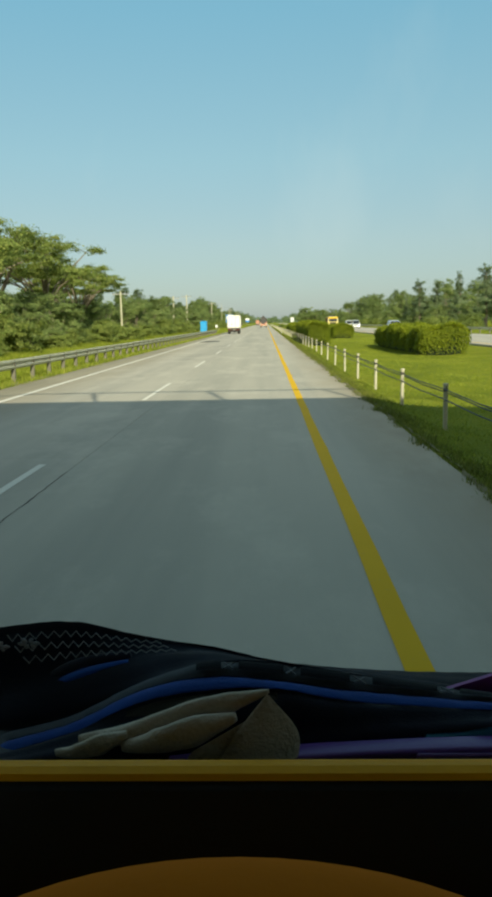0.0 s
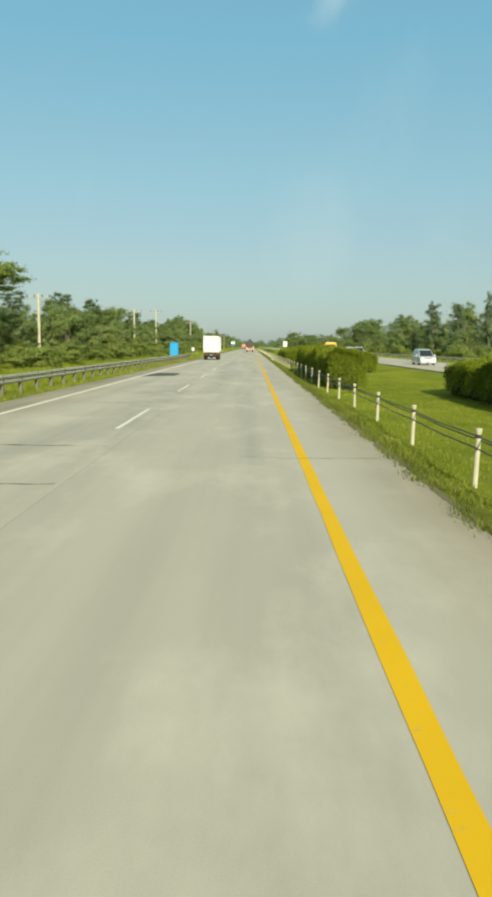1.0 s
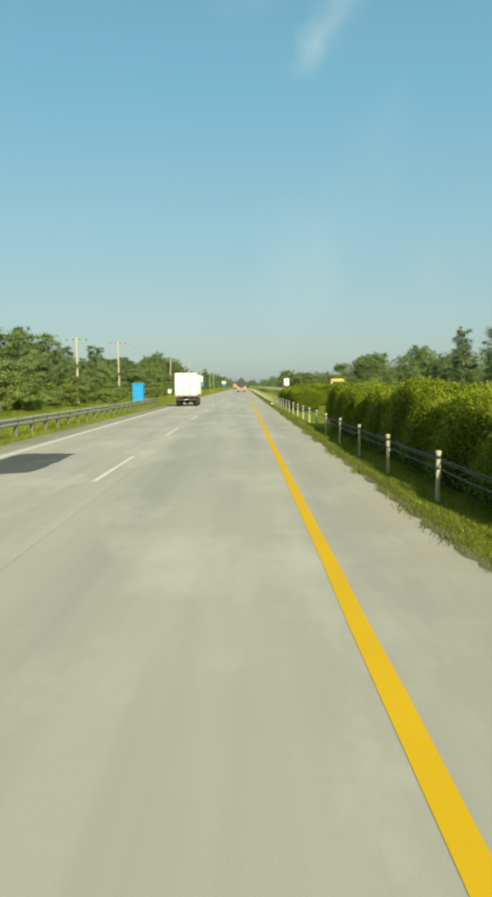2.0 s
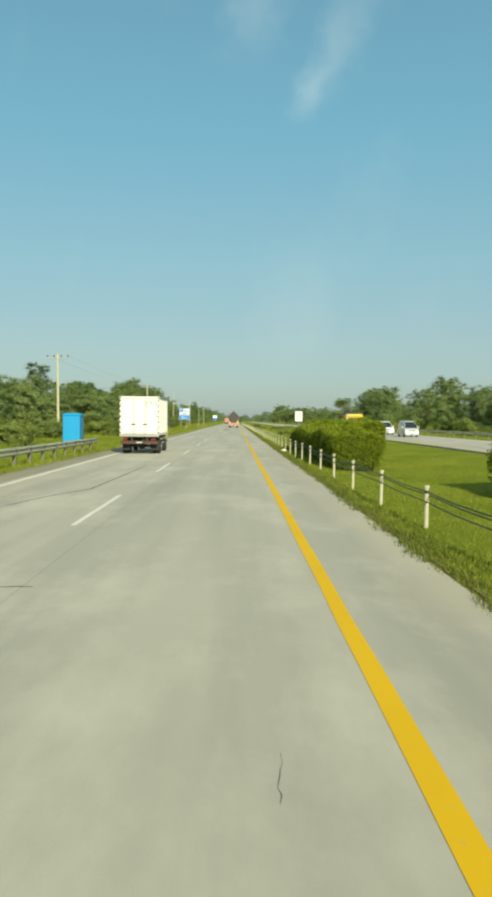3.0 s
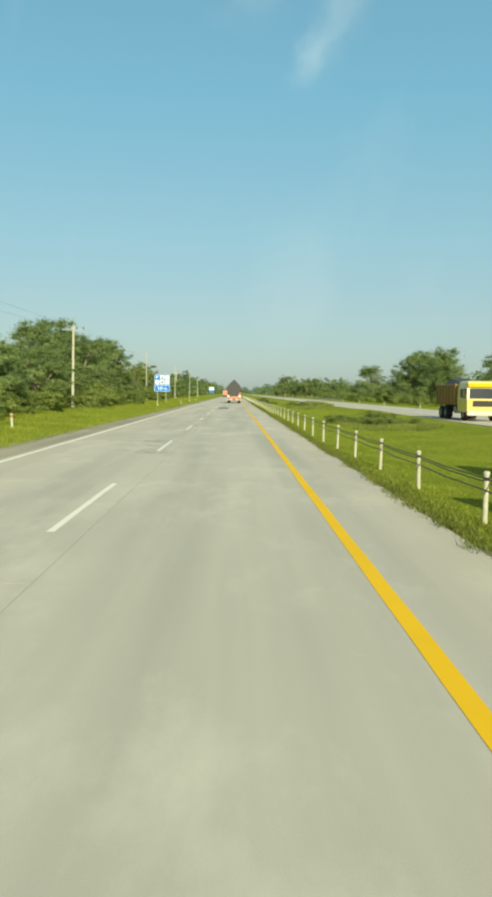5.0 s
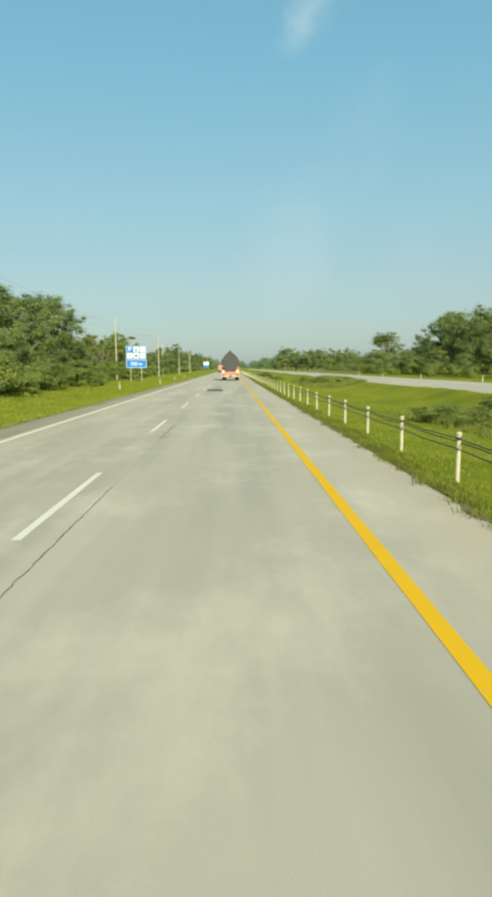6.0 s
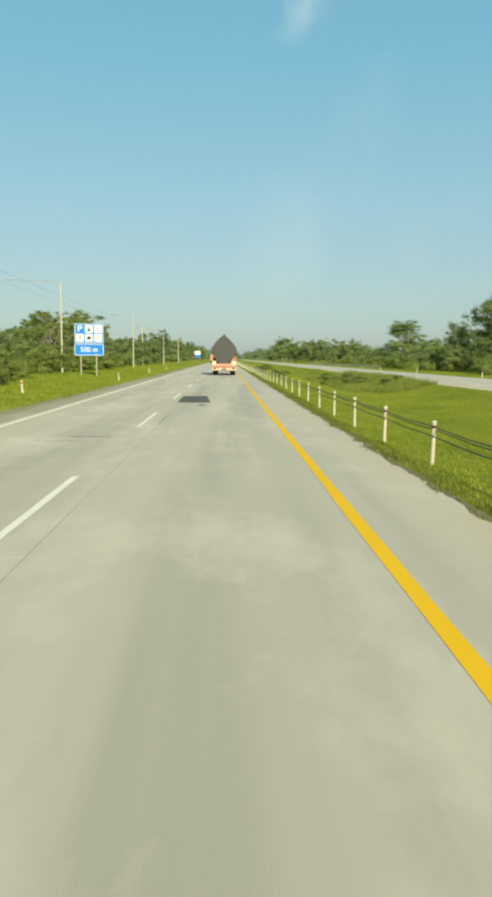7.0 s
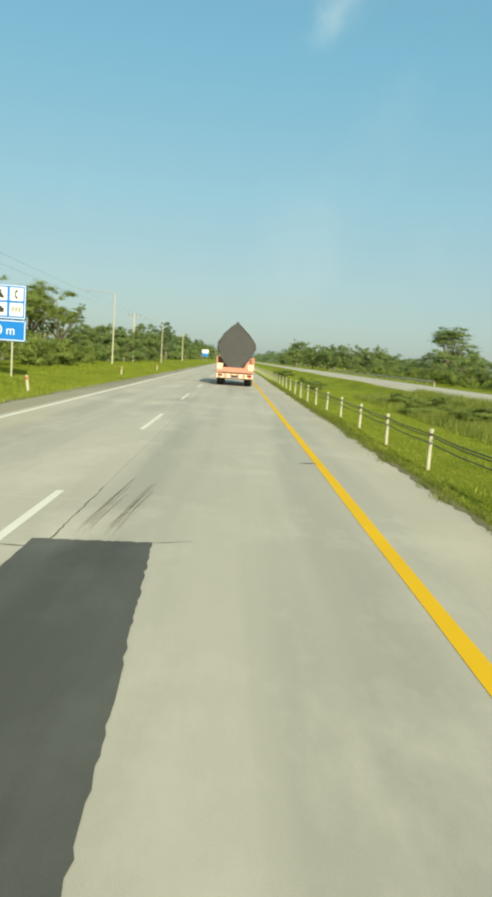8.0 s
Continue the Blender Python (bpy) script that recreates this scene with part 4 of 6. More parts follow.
    part("differential", tube([(0, 0.98, 0.4), (0, 1.06, 0.4), (0, 1.24, 0.4), (0, 1.32, 0.4)], [0.06, 0.19, 0.19, 0.06], 12), M_CHASSIS, tk)
    part("spare_wheel", tube([(0, 0.3, 0.55), (0, 0.3, 0.68)], 0.36, 20), M_RUBBER, tk)
    for s in (-1, 1):
        wheel(tk, s * 0.78, 1.15, 0.4, 0.4)
        wheel(tk, s * 0.82, 4.75, 0.4, 0.2)
    secs = []
    for z, yb, yf, hw in ((0.55, 4.5, 6.15, 0.9), (1.05, 4.5, 6.2, 0.93), (1.35, 4.5, 6.15, 0.93), (2.05, 4.5, 5.85, 0.86), (2.18, 4.56, 5.7, 0.78)):
        secs.append([(-hw, yb, z), (hw, yb, z), (hw, yf - 0.08, z), (hw - 0.08, yf, z), (-hw + 0.08, yf, z), (-hw, yf - 0.08, z)])
    cb = part("cab", rounded(add_loft(bmesh.new(), secs), 0.05), cab, tk, "yellow cab", smooth=True)
    for s in (-1, 1):
        part("side_window", add_loft(bmesh.new(), [[(s * 0.936, 4.75, 1.42), (s * 0.936, 5.75, 1.42), (s * 0.885, 5.62, 1.98), (s * 0.885, 4.8, 1.98)], [(s * 0.95, 4.75, 1.42), (s * 0.95, 5.75, 1.42), (s * 0.9, 5.62, 1.98), (s * 0.9, 4.8, 1.98)]]), M_GLASS, cb)
        mirror = part("mirror", box(s * 1.12 - 0.09, s * 1.12 + 0.09, 5.85, 5.93, 1.35, 1.75, bevel=0.03), M_CHASSIS, cb)
        part("mirror_arm", tube([(s * 0.9, 5.85, 1.8), (s * 1.12, 5.89, 1.78), (s * 1.12, 5.89, 1.72)], 0.015, 6), M_CHASSIS, mirror)
        part("headlight", box(s * 0.68 - 0.15, s * 0.68 + 0.15, 6.17, 6.23, 0.68, 0.86, bevel=0.03), M_LAMP, cb)
    part("windscreen", add_loft(bmesh.new(), [[(-0.8, 6.17, 1.36), (0.8, 6.17, 1.36), (0.76, 5.9, 2.0), (-0.76, 5.9, 2.0)], [(-0.8, 6.19, 1.36), (0.8, 6.19, 1.36), (0.76, 5.92, 2.0), (-0.76, 5.92, 2.0)]]), M_GLASS, cb)
    part("front_bumper", box(-0.92, 0.92, 6.15, 6.28, 0.36, 0.6, bevel=0.03), M_STEEL, tk)
    return tk


def tarp_truck(at, label):
    """Heavy truck whose load bulges under a peaked black tarpaulin; origin under the rear end."""
    tk = thing("tarpaulin_truck", at, label, "truck")
    half = [(0.2, 0.95), (0.6, 1.4), (1.0, 1.9), (1.25, 2.45), (1.2, 2.8), (0.85, 3.3), (0.4, 3.75), (0.1, 4.0), (0.03, 4.12)]
    loop = [(x, z) for x, z in half] + [(-x, z) for x, z in reversed(half)]
    secs = []
    for y, k in ((0.18, 0.0), (0.24, 0.12), (1.5, 0.16), (3.4, 0.08), (5.2, 0.14), (6.6, 0.05)):
        secs.append([(x + 0.05 * math.sin(3 * z + y), y + 0.03 * math.sin(5 * z), z * (1 + 0.012 * math.sin(2 * y)) + (k * 0.2 if z > 3 else 0)) for x, z in loop])
    load = part("tarpaulin", add_loft(bmesh.new(), secs), M_TARP, tk, "peaked black tarpaulin over the load")
    for y in (1.0, 2.4, 3.8, 5.2):
        part("rope", tube([(x * 1.02, y, z + 0.01) for x, z in loop[1:-1]], 0.02, 5), M_ROPE, load)
    part("load_bed", box(-1.2, 1.2, 0.1, 6.8, 0.86, 1.04, bevel=0.02), M_ORANGE, tk)
    for s in (-1, 1):
        for y in (0.15, 2.2, 4.3, 6.6):
            part("stake", box(s * 1.2 - 0.04, s * 1.2 + 0.04, y, y + 0.1, 1.0, 1.9, bevel=0.01), M_ORANGE, tk)
        part("tail_lamp", box(s * 0.95 - 0.15, s * 0.95 + 0.15, 0.0, 0.08, 0.62, 0.76, bevel=0.015), M_TAIL, tk)
        part("corner_board", box(s * 1.0 - 0.2, s * 1.0 + 0.2, 0.07, 0.12, 1.04, 1.45, bevel=0.01), M_CREAM, tk)
        part("chassis_rail", box(s * 0.42 - 0.06, s * 0.42 + 0.06, 0.15, 8.6, 0.6, 0.86), M_CHASSIS, tk)
        part("mud_flap", box(s * 0.88 - 0.26, s * 0.88 + 0.26, 0.75, 0.78, 0.2, 0.72), M_RUBBER, tk)
        for y in (1.6, 2.9):
            wheel(tk, s * 0.92, y, 0.5, 0.5)
        wheel(tk, s * 1.0, 7.7, 0.5, 0.28)
    bumper = part("rear_bumper", box(-1.2, 1.2, 0.02, 0.14, 0.5, 0.8, bevel=0.02), M_CREAM, tk, "cream and orange striped rear bumper")
    for i in range(6):
        part("stripe", box(-1.1 + 0.4 * i, -0.92 + 0.4 * i, 0.012, 0.018, 0.54, 0.78), M_ORANGE, bumper)
    part("plate", box(-0.22, 0.22, -0.01, 0.005, 0.56, 0.7), M_BLACK, bumper)
    part("tail_board", box(-0.85, 0.85, 0.06, 0.13, 0.88, 1.2, bevel=0.015), M_ORANGE, tk)
    part("axle", cyl_x(-0.9, 0.9, 1.6, 0.5, 0.09, 10), M_CHASSIS, tk)
    part("axle", cyl_x(-0.9, 0.9, 2.9, 0.5, 0.09, 10), M_CHASSIS, tk)
    secs = [[(-hw, yb, z), (hw, yb, z), (hw, yf, z), (-hw, yf, z)] for z, yb, yf, hw in ((0.6, 6.95, 8.9, 1.15), (1.5, 6.95, 8.95, 1.2), (2.5, 6.95, 8.7, 1.12), (2.7, 7.05, 8.5, 1.0))]
    part("cab", add_loft(bmesh.new(), secs), M_ORANGE, tk, "orange cab")
    return tk


def dump_truck(at, label):
    """Tipper truck facing +y; origin under its middle."""
    tk = thing("dump_truck", at, label, "truck")
    tub = bmesh.new()
    add_loft(tub, [[(-1.2, y, 1.15), (1.2, y, 1.15), (1.25, y, 2.55), (-1.25, y, 2.55)] for y in (-3.9, 1.3)])
    body = part("tipper_body", tub, M_OCHRE, tk, "dull ochre tipper body")
    for s in (-1, 1):
        for i in range(7):
            y = -3.8 + i * 0.82
            part("side_rib", box(s * 1.25 - 0.06, s * 1.25 + 0.06, y, y + 0.12, 1.1, 2.6, bevel=0.015), M_OCHRE, body)
        part("top_rail", box(s * 1.26 - 0.07, s * 1.26 + 0.07, -3.95, 1.35, 2.52, 2.66, bevel=0.02), M_OCHRE, body)
        part("chassis_rail", box(s * 0.42 - 0.06, s * 0.42 + 0.06, -3.8, 3.7, 0.62, 1.1), M_CHASSIS, tk)
        for y in (-2.9, -1.6):
            wheel(tk, s * 0.95, y, 0.5, 0.5)
        wheel(tk, s * 1.0, 2.7, 0.5, 0.28)
        part("fuel_tank", cyl_x(s * 0.85 - 0.25, s * 0.85 + 0.25, 0.6, 0.75, 0.26, 14), M_STEEL, tk)
    bm = bmesh.new()
    add_loft(bm, [[(-1.1, y, 2.5), (1.1, y, 2.5), (0.7, y, 2.75 + k), (-0.1, y, 2.85 + k), (-0.8, y, 2.7 + k)] for y, k in ((-3.6, 0.0), (-2.0, 0.35), (-0.6, 0.2), (0.9, 0.05))])
    part("load", bm, M_TARP, tk, "dark tarpaulin over the load")
    secs = [[(-hw, yb, z), (hw, yb, z), (hw, yf, z), (-hw, yf, z)] for z, yb, yf, hw in ((0.62, 1.6, 3.85, 1.18), (1.55, 1.6, 3.9, 1.22), (2.35, 1.6, 3.75, 1.18), (2.75, 1.65, 3.6, 1.1), (2.85, 1.75, 3.4, 0.95))]
    cb = part("cab", add_loft(bmesh.new(), secs), M_CABY, tk, "pale yellow cab")
    part("windscreen", add_loft(bmesh.new(), [[(-1.05, 3.905, 1.6), (1.05, 3.905, 1.6), (1.02, 3.77, 2.32), (-1.02, 3.77, 2.32)], [(-1.05, 3.93, 1.6), (1.05, 3.93, 1.6), (1.02, 3.795, 2.32), (-1.02, 3.795, 2.32)]]), M_GLASS, cb)
    part("sun_visor", box(-1.15, 1.15, 3.68, 3.9, 2.4, 2.68, bevel=0.03), M_YELLOW, cb, "bright yellow sun visor board")
    part("grille", box(-0.8, 0.8, 3.88, 3.93, 1.05, 1.45, bevel=0.01), M_CHASSIS, cb)
    part("front_bumper", box(-1.22, 1.22, 3.85, 4.05, 0.4, 0.75, bevel=0.03), M_CREAM, tk)
    for s in (-1, 1):
        part("headlight", box(s * 0.92 - 0.17, s * 0.92 + 0.17, 4.03, 4.07, 0.5, 0.66, bevel=0.015), M_LAMP, tk)
        part("side_window", box(s * 1.2 - 0.025, s * 1.2 + 0.025, 2.3, 3.5, 1.65, 2.28, bevel=0.01), M_GLASS, cb)
        part("mirror", box(s * 1.42 - 0.1, s * 1.42 + 0.1, 3.7, 3.78, 1.7, 2.2, bevel=0.03), M_CHASSIS, cb)
        part("mirror_arm", tube([(s * 1.15, 3.7, 2.3), (s * 1.42, 3.74, 2.28), (s * 1.42, 3.74, 2.18)], 0.02, 6), M_CHASSIS, cb)
    return tk


def rounded(bm, by, segs=3):
    """Softens the sharp edges of a panel body."""
    es = [e for e in bm.edges if len(e.link_faces) == 2 and e.calc_face_angle() > 0.3]
    bmesh.ops.bevel(bm, geom=es, offset=by, segments=segs, affect="EDGES", profile=0.5, clamp_overlap=True)
    return bm


def passenger_car(at, label, paint, l=4.4, w=1.72, h=1.7, clear=0.2, nose=1.0):
    """A tall passenger car facing +y; origin on the road under its middle."""
    cr = thing("car", at, label, "car")
    a, b = -l / 2, l / 2
    prof = [(a, 0.55), (a + 0.05, 0.95), (a + 0.1, h * 0.56), (b - nose * 1.05, h * 0.56), (b - 0.35, h * 0.53), (b - 0.05, 0.72), (b, 0.5), (b - 0.06, clear), (a + 0.1, clear)]
    secs = []
    for x, k in ((-w / 2, 0.93), (-w / 2 + 0.09, 1.0), (w / 2 - 0.09, 1.0), (w / 2, 0.93)):
        secs.append([(x, y * k, clear + (z - clear) * (0.97 if k < 1 else 1)) for y, z in prof])
    body = part("body", rounded(add_loft(bmesh.new(), secs), 0.07), paint, cr, smooth=True)
    roof = [(a + 0.12, h * 0.54), (a + 0.32, h * 0.93), (a + 0.6, h), (b - nose - 1.15, h * 0.99), (b - nose - 0.85, h * 0.94), (b - nose * 0.95, h * 0.54)]
    secs = [[(s * (w / 2 - 0.07 - 0.16 * (z - h * 0.54) / (h * 0.46)), y, z) for y, z in roof] for s in (-1, 1)]
    cabin = part("cabin", rounded(add_loft(bmesh.new(), secs), 0.06), paint, cr, smooth=True)
    for s in (-1, 1):
        o = 0.012
        pts = [(a + 0.42, h * 0.6), (a + 0.55, h * 0.91), (b - nose - 1.0, h * 0.91), (b - nose * 1.2, h * 0.6)]
        part("side_window", add_loft(bmesh.new(), [[(s * (w / 2 - 0.07 + e - 0.16 * (z - h * 0.54) / (h * 0.46)), y, z) for y, z in pts] for e in (-0.02, o)]), M_GLASS, cabin)
        part("headlight", box(s * (w / 2 - 0.24) - 0.18, s * (w / 2 - 0.24) + 0.18, b - 0.2, b - 0.03, 0.66, 0.8, bevel=0.03), M_LAMP, body)
        part("tail_lamp", box(s * (w / 2 - 0.14) - 0.08, s * (w / 2 - 0.14) + 0.08, a - 0.005, a + 0.12, 0.8, 1.1, bevel=0.02), M_TAIL, body)
        part("mirror", box(s * (w / 2 + 0.08) - 0.1, s * (w / 2 + 0.08) + 0.1, b - nose - 0.35, b - nose - 0.25, h * 0.56, h * 0.65, bevel=0.03), paint, body)
        for y in (a + 0.8, b - 0.85):
            wheel(cr, s * (w / 2 - 0.1), y, 0.32, 0.2)
    y0, y1 = b - nose * 0.97, b - nose - 0.83
    part("windscreen", add_loft(bmesh.new(), [[(-w / 2 + 0.16, y0 + e, h * 0.57), (w / 2 - 0.16, y0 + e, h * 0.57), (w / 2 - 0.26, y1 + e, h * 0.92), (-w / 2 + 0.26, y1 + e, h * 0.92)] for e in (-0.02, 0.03)]), M_GLASS, cabin)
    part("grille", box(-0.45, 0.45, b - 0.06, b + 0.01, 0.58, 0.72, bevel=0.02), M_CHASSIS, body)
    part("bumper", box(-w / 2 + 0.06, w / 2 - 0.06, b - 0.12, b + 0.05, 0.24, 0.52, bevel=0.05, segs=2), paint, body)
    part("plate", box(-0.22, 0.22, b + 0.05, b + 0.06, 0.36, 0.46), M_BLACK, body)
    return cr


box_truck(pose(-4.9, 121.3, 0), "white box truck with yellow cab and rusty bumper")
tarp_truck(pose(-0.55, 270, 0), "orange truck carrying a load under a peaked black tarpaulin")
box_truck(pose(-4.6, 455, 0), "distant truck with orange box in the outer lane", M_ORANGE, M_ORANGE)
passenger_car(pose(18.7, 109, -0.02, 0, 0, 180), "silver people carrier driving in the oncoming lane", M_SILVER)
passenger_car(pose(21.0, 188, -0.02, 0, 0, 180), "tall white off-road car in the oncoming lane", M_CARWHITE, 4.7, 1.85, 1.85, 0.28, 1.15)
passenger_car(pose(20.6, 172, -0.02, 0, 0, 180), "grey van in the far oncoming lane", M_SILVER, 4.3, 1.7, 1.9, 0.2, 0.55)
dump_truck(pose(17.2, 194.5, -0.02, 0, 0, 180), "dirty ochre tipper truck with yellow visor in the oncoming lane")


# ---- signs, poles, booth ----
def text_part(name, body, size, m, material, parent, width=1.0):
    cu = bpy.data.curves.new(name, "FONT")
    cu.body, cu.size, cu.extrude, cu.align_x, cu.align_y = body, size, 0.003, "CENTER", "CENTER"
    tmp = bpy.data.objects.new(name, cu)
    me = bpy.data.meshes.new_from_object(tmp)
    me.transform(m @ Matrix.Diagonal((width, 1, 1, 1)))
    bpy.data.objects.remove(tmp)
    return link(name, me, material, parent)


def service_sign(x, y):
    """Blue roadside sign: six pictogram fields above a distance board."""
    sg = thing("road_sign", pose(x, y, float(ground_z(np.array(x), np.array(y)))), "blue service-area sign with six white pictogram fields on posts", "sign")
    for s in (-0.72, 0.6):
        part("post", tube([(s, 0.06, -0.5), (s, 0.06, 3.9)], 0.045, 8), M_POST, sg)
    board = part("panel", box(-1.22, 1.22, -0.02, 0.02, 2.78, 4.42, bevel=0.01), M_SIGNBLUE, sg, "blue panel with white fields")
    for z in (2.83, 4.37):
        part("border", box(-1.18, 1.18, -0.026, -0.021, z - 0.02, z + 0.02), M_SIGNWHITE, board)
    for xx in (-1.18, 1.18):
        part("border", box(xx - 0.02, xx + 0.02, -0.026, -0.021, 2.85, 4.35), M_SIGNWHITE, board)
    for r in range(2):
        for c in range(3):
            cx, cz = -0.77 + 0.77 * c, 3.97 - 0.73 * r
            if (r, c) == (0, 0):
                text_part("letter", "P", 0.72, pose(cx, -0.026, cz, 90), M_SIGNWHITE, board, 1.2)
                continue
            f = part("field", box(cx - 0.32, cx + 0.32, -0.027, -0.021, cz - 0.31, cz + 0.31), M_SIGNWHITE, board)
            if (r, c) == (0, 1):
                bm = bmesh.new()
                add_loft(bm, [[(cx - 0.2, yy, cz - 0.2), (cx + 0.2, yy, cz - 0.2), (cx + 0.04, yy, cz + 0.06), (cx - 0.04, yy, cz + 0.06)] for yy in (-0.032, -0.028)])
                part("pictogram", bm, M_BLACK, f)
                part("pictogram", tube([(cx, -0.033, cz + 0.13), (cx, -0.028, cz + 0.13)], 0.06, 12), M_BLACK, f)
            elif (r, c) == (0, 2):
                pts = [(cx + 0.1 - 0.17 * math.cos(k), -0.03, cz + 0.2 * math.sin(k)) for k in (-1.2, -0.6, 0, 0.6, 1.2)]
                part("pictogram", tube(pts, [0.06, 0.04, 0.035, 0.04, 0.06], 6), M_BLACK, f)
            elif (r, c) == (1, 0):
                for e in (-1, 1):
                    part("pictogram", tube([(cx - 0.18 * e, -0.03, cz - 0.2), (cx + 0.18 * e, -0.03, cz + 0.2)], 0.03, 6), M_RED, f)
            elif (r, c) == (1, 1):
                part("pictogram", box(cx - 0.18, cx + 0.18, -0.032, -0.028, cz - 0.16, cz + 0.06, bevel=0.001), M_BLACK, f)
                part("pictogram", box(cx - 0.07, cx + 0.07, -0.032, -0.028, cz + 0.06, cz + 0.14), M_BLACK, f)
            else:
                for k in range(3):
                    part("lettering_bar", box(cx - 0.22 + 0.16 * k, cx - 0.1 + 0.16 * k, -0.031, -0.028, cz - 0.1, cz + 0.12), M_STEEL, f)
    low = part("distance_panel", box(-1.25, 1.25, -0.02, 0.02, 1.72, 2.74, bevel=0.01), M_SIGNBLUE, sg)
    text_part("lettering", "500 m", 0.62, pose(0, -0.024, 2.22, 90), M_SIGNWHITE, low, 0.95)
    for z in (1.77, 2.69):
        part("border", box(-1.2, 1.2, -0.026, -0.021, z - 0.02, z + 0.02), M_SIGNWHITE, low)
    for xx in (-1.21, 1.21):
        part("border", box(xx - 0.02, xx + 0.02, -0.026, -0.021, 1.79, 2.67), M_SIGNWHITE, low)
    for z in (2.2, 3.1, 4.0):
        part("brace", box(-1.1, 1.1, 0.02, 0.05, z - 0.03, z + 0.03), M_STEEL, sg)
    return sg


service_sign(-12.05, SIGN_Y)
far_sign = thing("road_sign", pose(-12.0, 508, 0.3), "distant blue and white roadside direction board on two posts", "sign")
for xx in (-0.7, 0.7):
    part("post", tube([(xx, 0.06, -0.5), (xx, 0.06, 3.8)], 0.05, 8), M_POST, far_sign)
part("panel", box(-1.2, 1.2, -0.02, 0.02, 2.9, 4.3, bevel=0.01), M_SIGNWHITE, far_sign)
part("distance_panel", box(-1.2, 1.2, -0.02, 0.02, 1.8, 2.86, bevel=0.01), M_SIGNBLUE, far_sign)

km = thing("marker_sign", pose(5.4, 147, -0.32), "small white marker board on a thin grey post", "sign")
part("post", tube([(0, 0, -0.4), (0, 0, 2.85)], 0.03, 8), M_STEEL, km)
face = part("board", box(-0.31, 0.31, -0.045, -0.02, 2.05, 2.9, bevel=0.01), M_SIGNWHITE, km)
for z in (2.66, 2.47, 2.28):
    part("lettering_bar", box(-0.21, 0.21, -0.05, -0.046, z - 0.035, z + 0.035), M_STEEL, face)


def marker_post(x, y, lean):
    mp = thing("marker_post", pose(x, y, float(ground_z(np.array(x), np.array(y))), 0, lean, 0), "short leaning white marker post in the grass", "post", "verge markers")
    part("stake", box(-0.05, 0.05, -0.02, 0.02, -0.3, 0.66, bevel=0.01), M_POST, mp)
    part("reflector", box(-0.035, 0.035, -0.026, -0.021, 0.48, 0.6), M_RED, mp)


for x, y, e in ((-8.4, 250, -8), (-9.6, 227.6, -5), (-8.8, 276, 3), (-10.4, 172, -3), (-9.2, 305, 2), (26.0, 244, 2), (26.1, 270, -2), (26.0, 296, 1), (25.8, 319, -1)):
    marker_post(x, y, e)
board = thing("marker_sign", pose(-10.2, 160, 0), "small white board on a short stake on the verge", "sign")
part("post", tube([(0, 0, -0.3), (0, 0, 0.9)], 0.03, 6), M_STEEL, board)
part("board", box(-0.24, 0.24, -0.04, -0.02, 0.85, 1.4, bevel=0.01), M_SIGNWHITE, board)

booth = thing("booth", pose(-10.6, 132, -0.05), "plain blue upright booth beside the guardrail", "booth")
part("body", box(-0.55, 0.55, -0.55, 0.55, 0.0, 2.05, bevel=0.02), M_BLUE, booth)
part("roof", add_loft(bmesh.new(), [[(-0.6, -0.6, 2.05), (0.6, -0.6, 2.05), (0.6, 0.6, 2.05), (-0.6, 0.6, 2.05)], [(-0.45, -0.45, 2.2), (0.45, -0.45, 2.2), (0.45, 0.45, 2.2), (-0.45, 0.45, 2.2)]]), M_BLUE, booth)
part("door", box(-0.36, 0.36, -0.585, -0.55, 0.12, 1.92, bevel=0.012), M_BLUE, booth)


POLES = [(-14.6, 14, 5.2), (-16.0, 85, 5.2), (-14.6, 122, 5.9), (-14.9, 146, 6.9), (-14.2, 202, 6.9), (-15.6, 332, 7.0), (-14.5, 420, 7.0)]
for i, (x, y, tall) in enumerate(POLES):
    z = float(ground_z(np.array(x), np.array(y)))
    pl = thing("utility_pole", pose(x, y, z, 0, random.uniform(-1.2, 1.2), 0), "pale concrete utility pole with crossarm among roadside trees", "pole", "utility poles")
    part("shaft", tube([(0, 0, -0.5), (0, 0, tall)], [0.13, 0.085], 10), M_POST, pl)
    arm = part("crossarm", box(-0.95, 0.95, -0.05, 0.05, tall - 0.4, tall - 0.3, bevel=0.01), M_STEEL, pl)
    for xx in (-0.85, -0.3, 0.3, 0.85):
        part("insulator", tube([(xx, 0, tall - 0.3), (xx, 0, tall - 0.24), (xx, 0, tall - 0.18), (xx, 0, tall - 0.12)], [0.03, 0.055, 0.03, 0.045], 8), M_CHASSIS, arm)
for off in (-0.85, 0.85):
    pts = []
    for (xa, ya, ha), (xb, yb, hb) in zip(POLES[3:], POLES[4:]):
        for k in range(8):
            f = k / 8
            pts.append((xa + (xb - xa) * f + off, ya + (yb - ya) * f, ha + (hb - ha) * f + 0.2 - 1.6 * f * (1 - f)))
    wire = part("overhead_wire", tube(pts, 0.005, 4), M_ROPE)
    tagged(wire, "thin dark overhead wire strung between utility poles", "wire", "overhead wires")


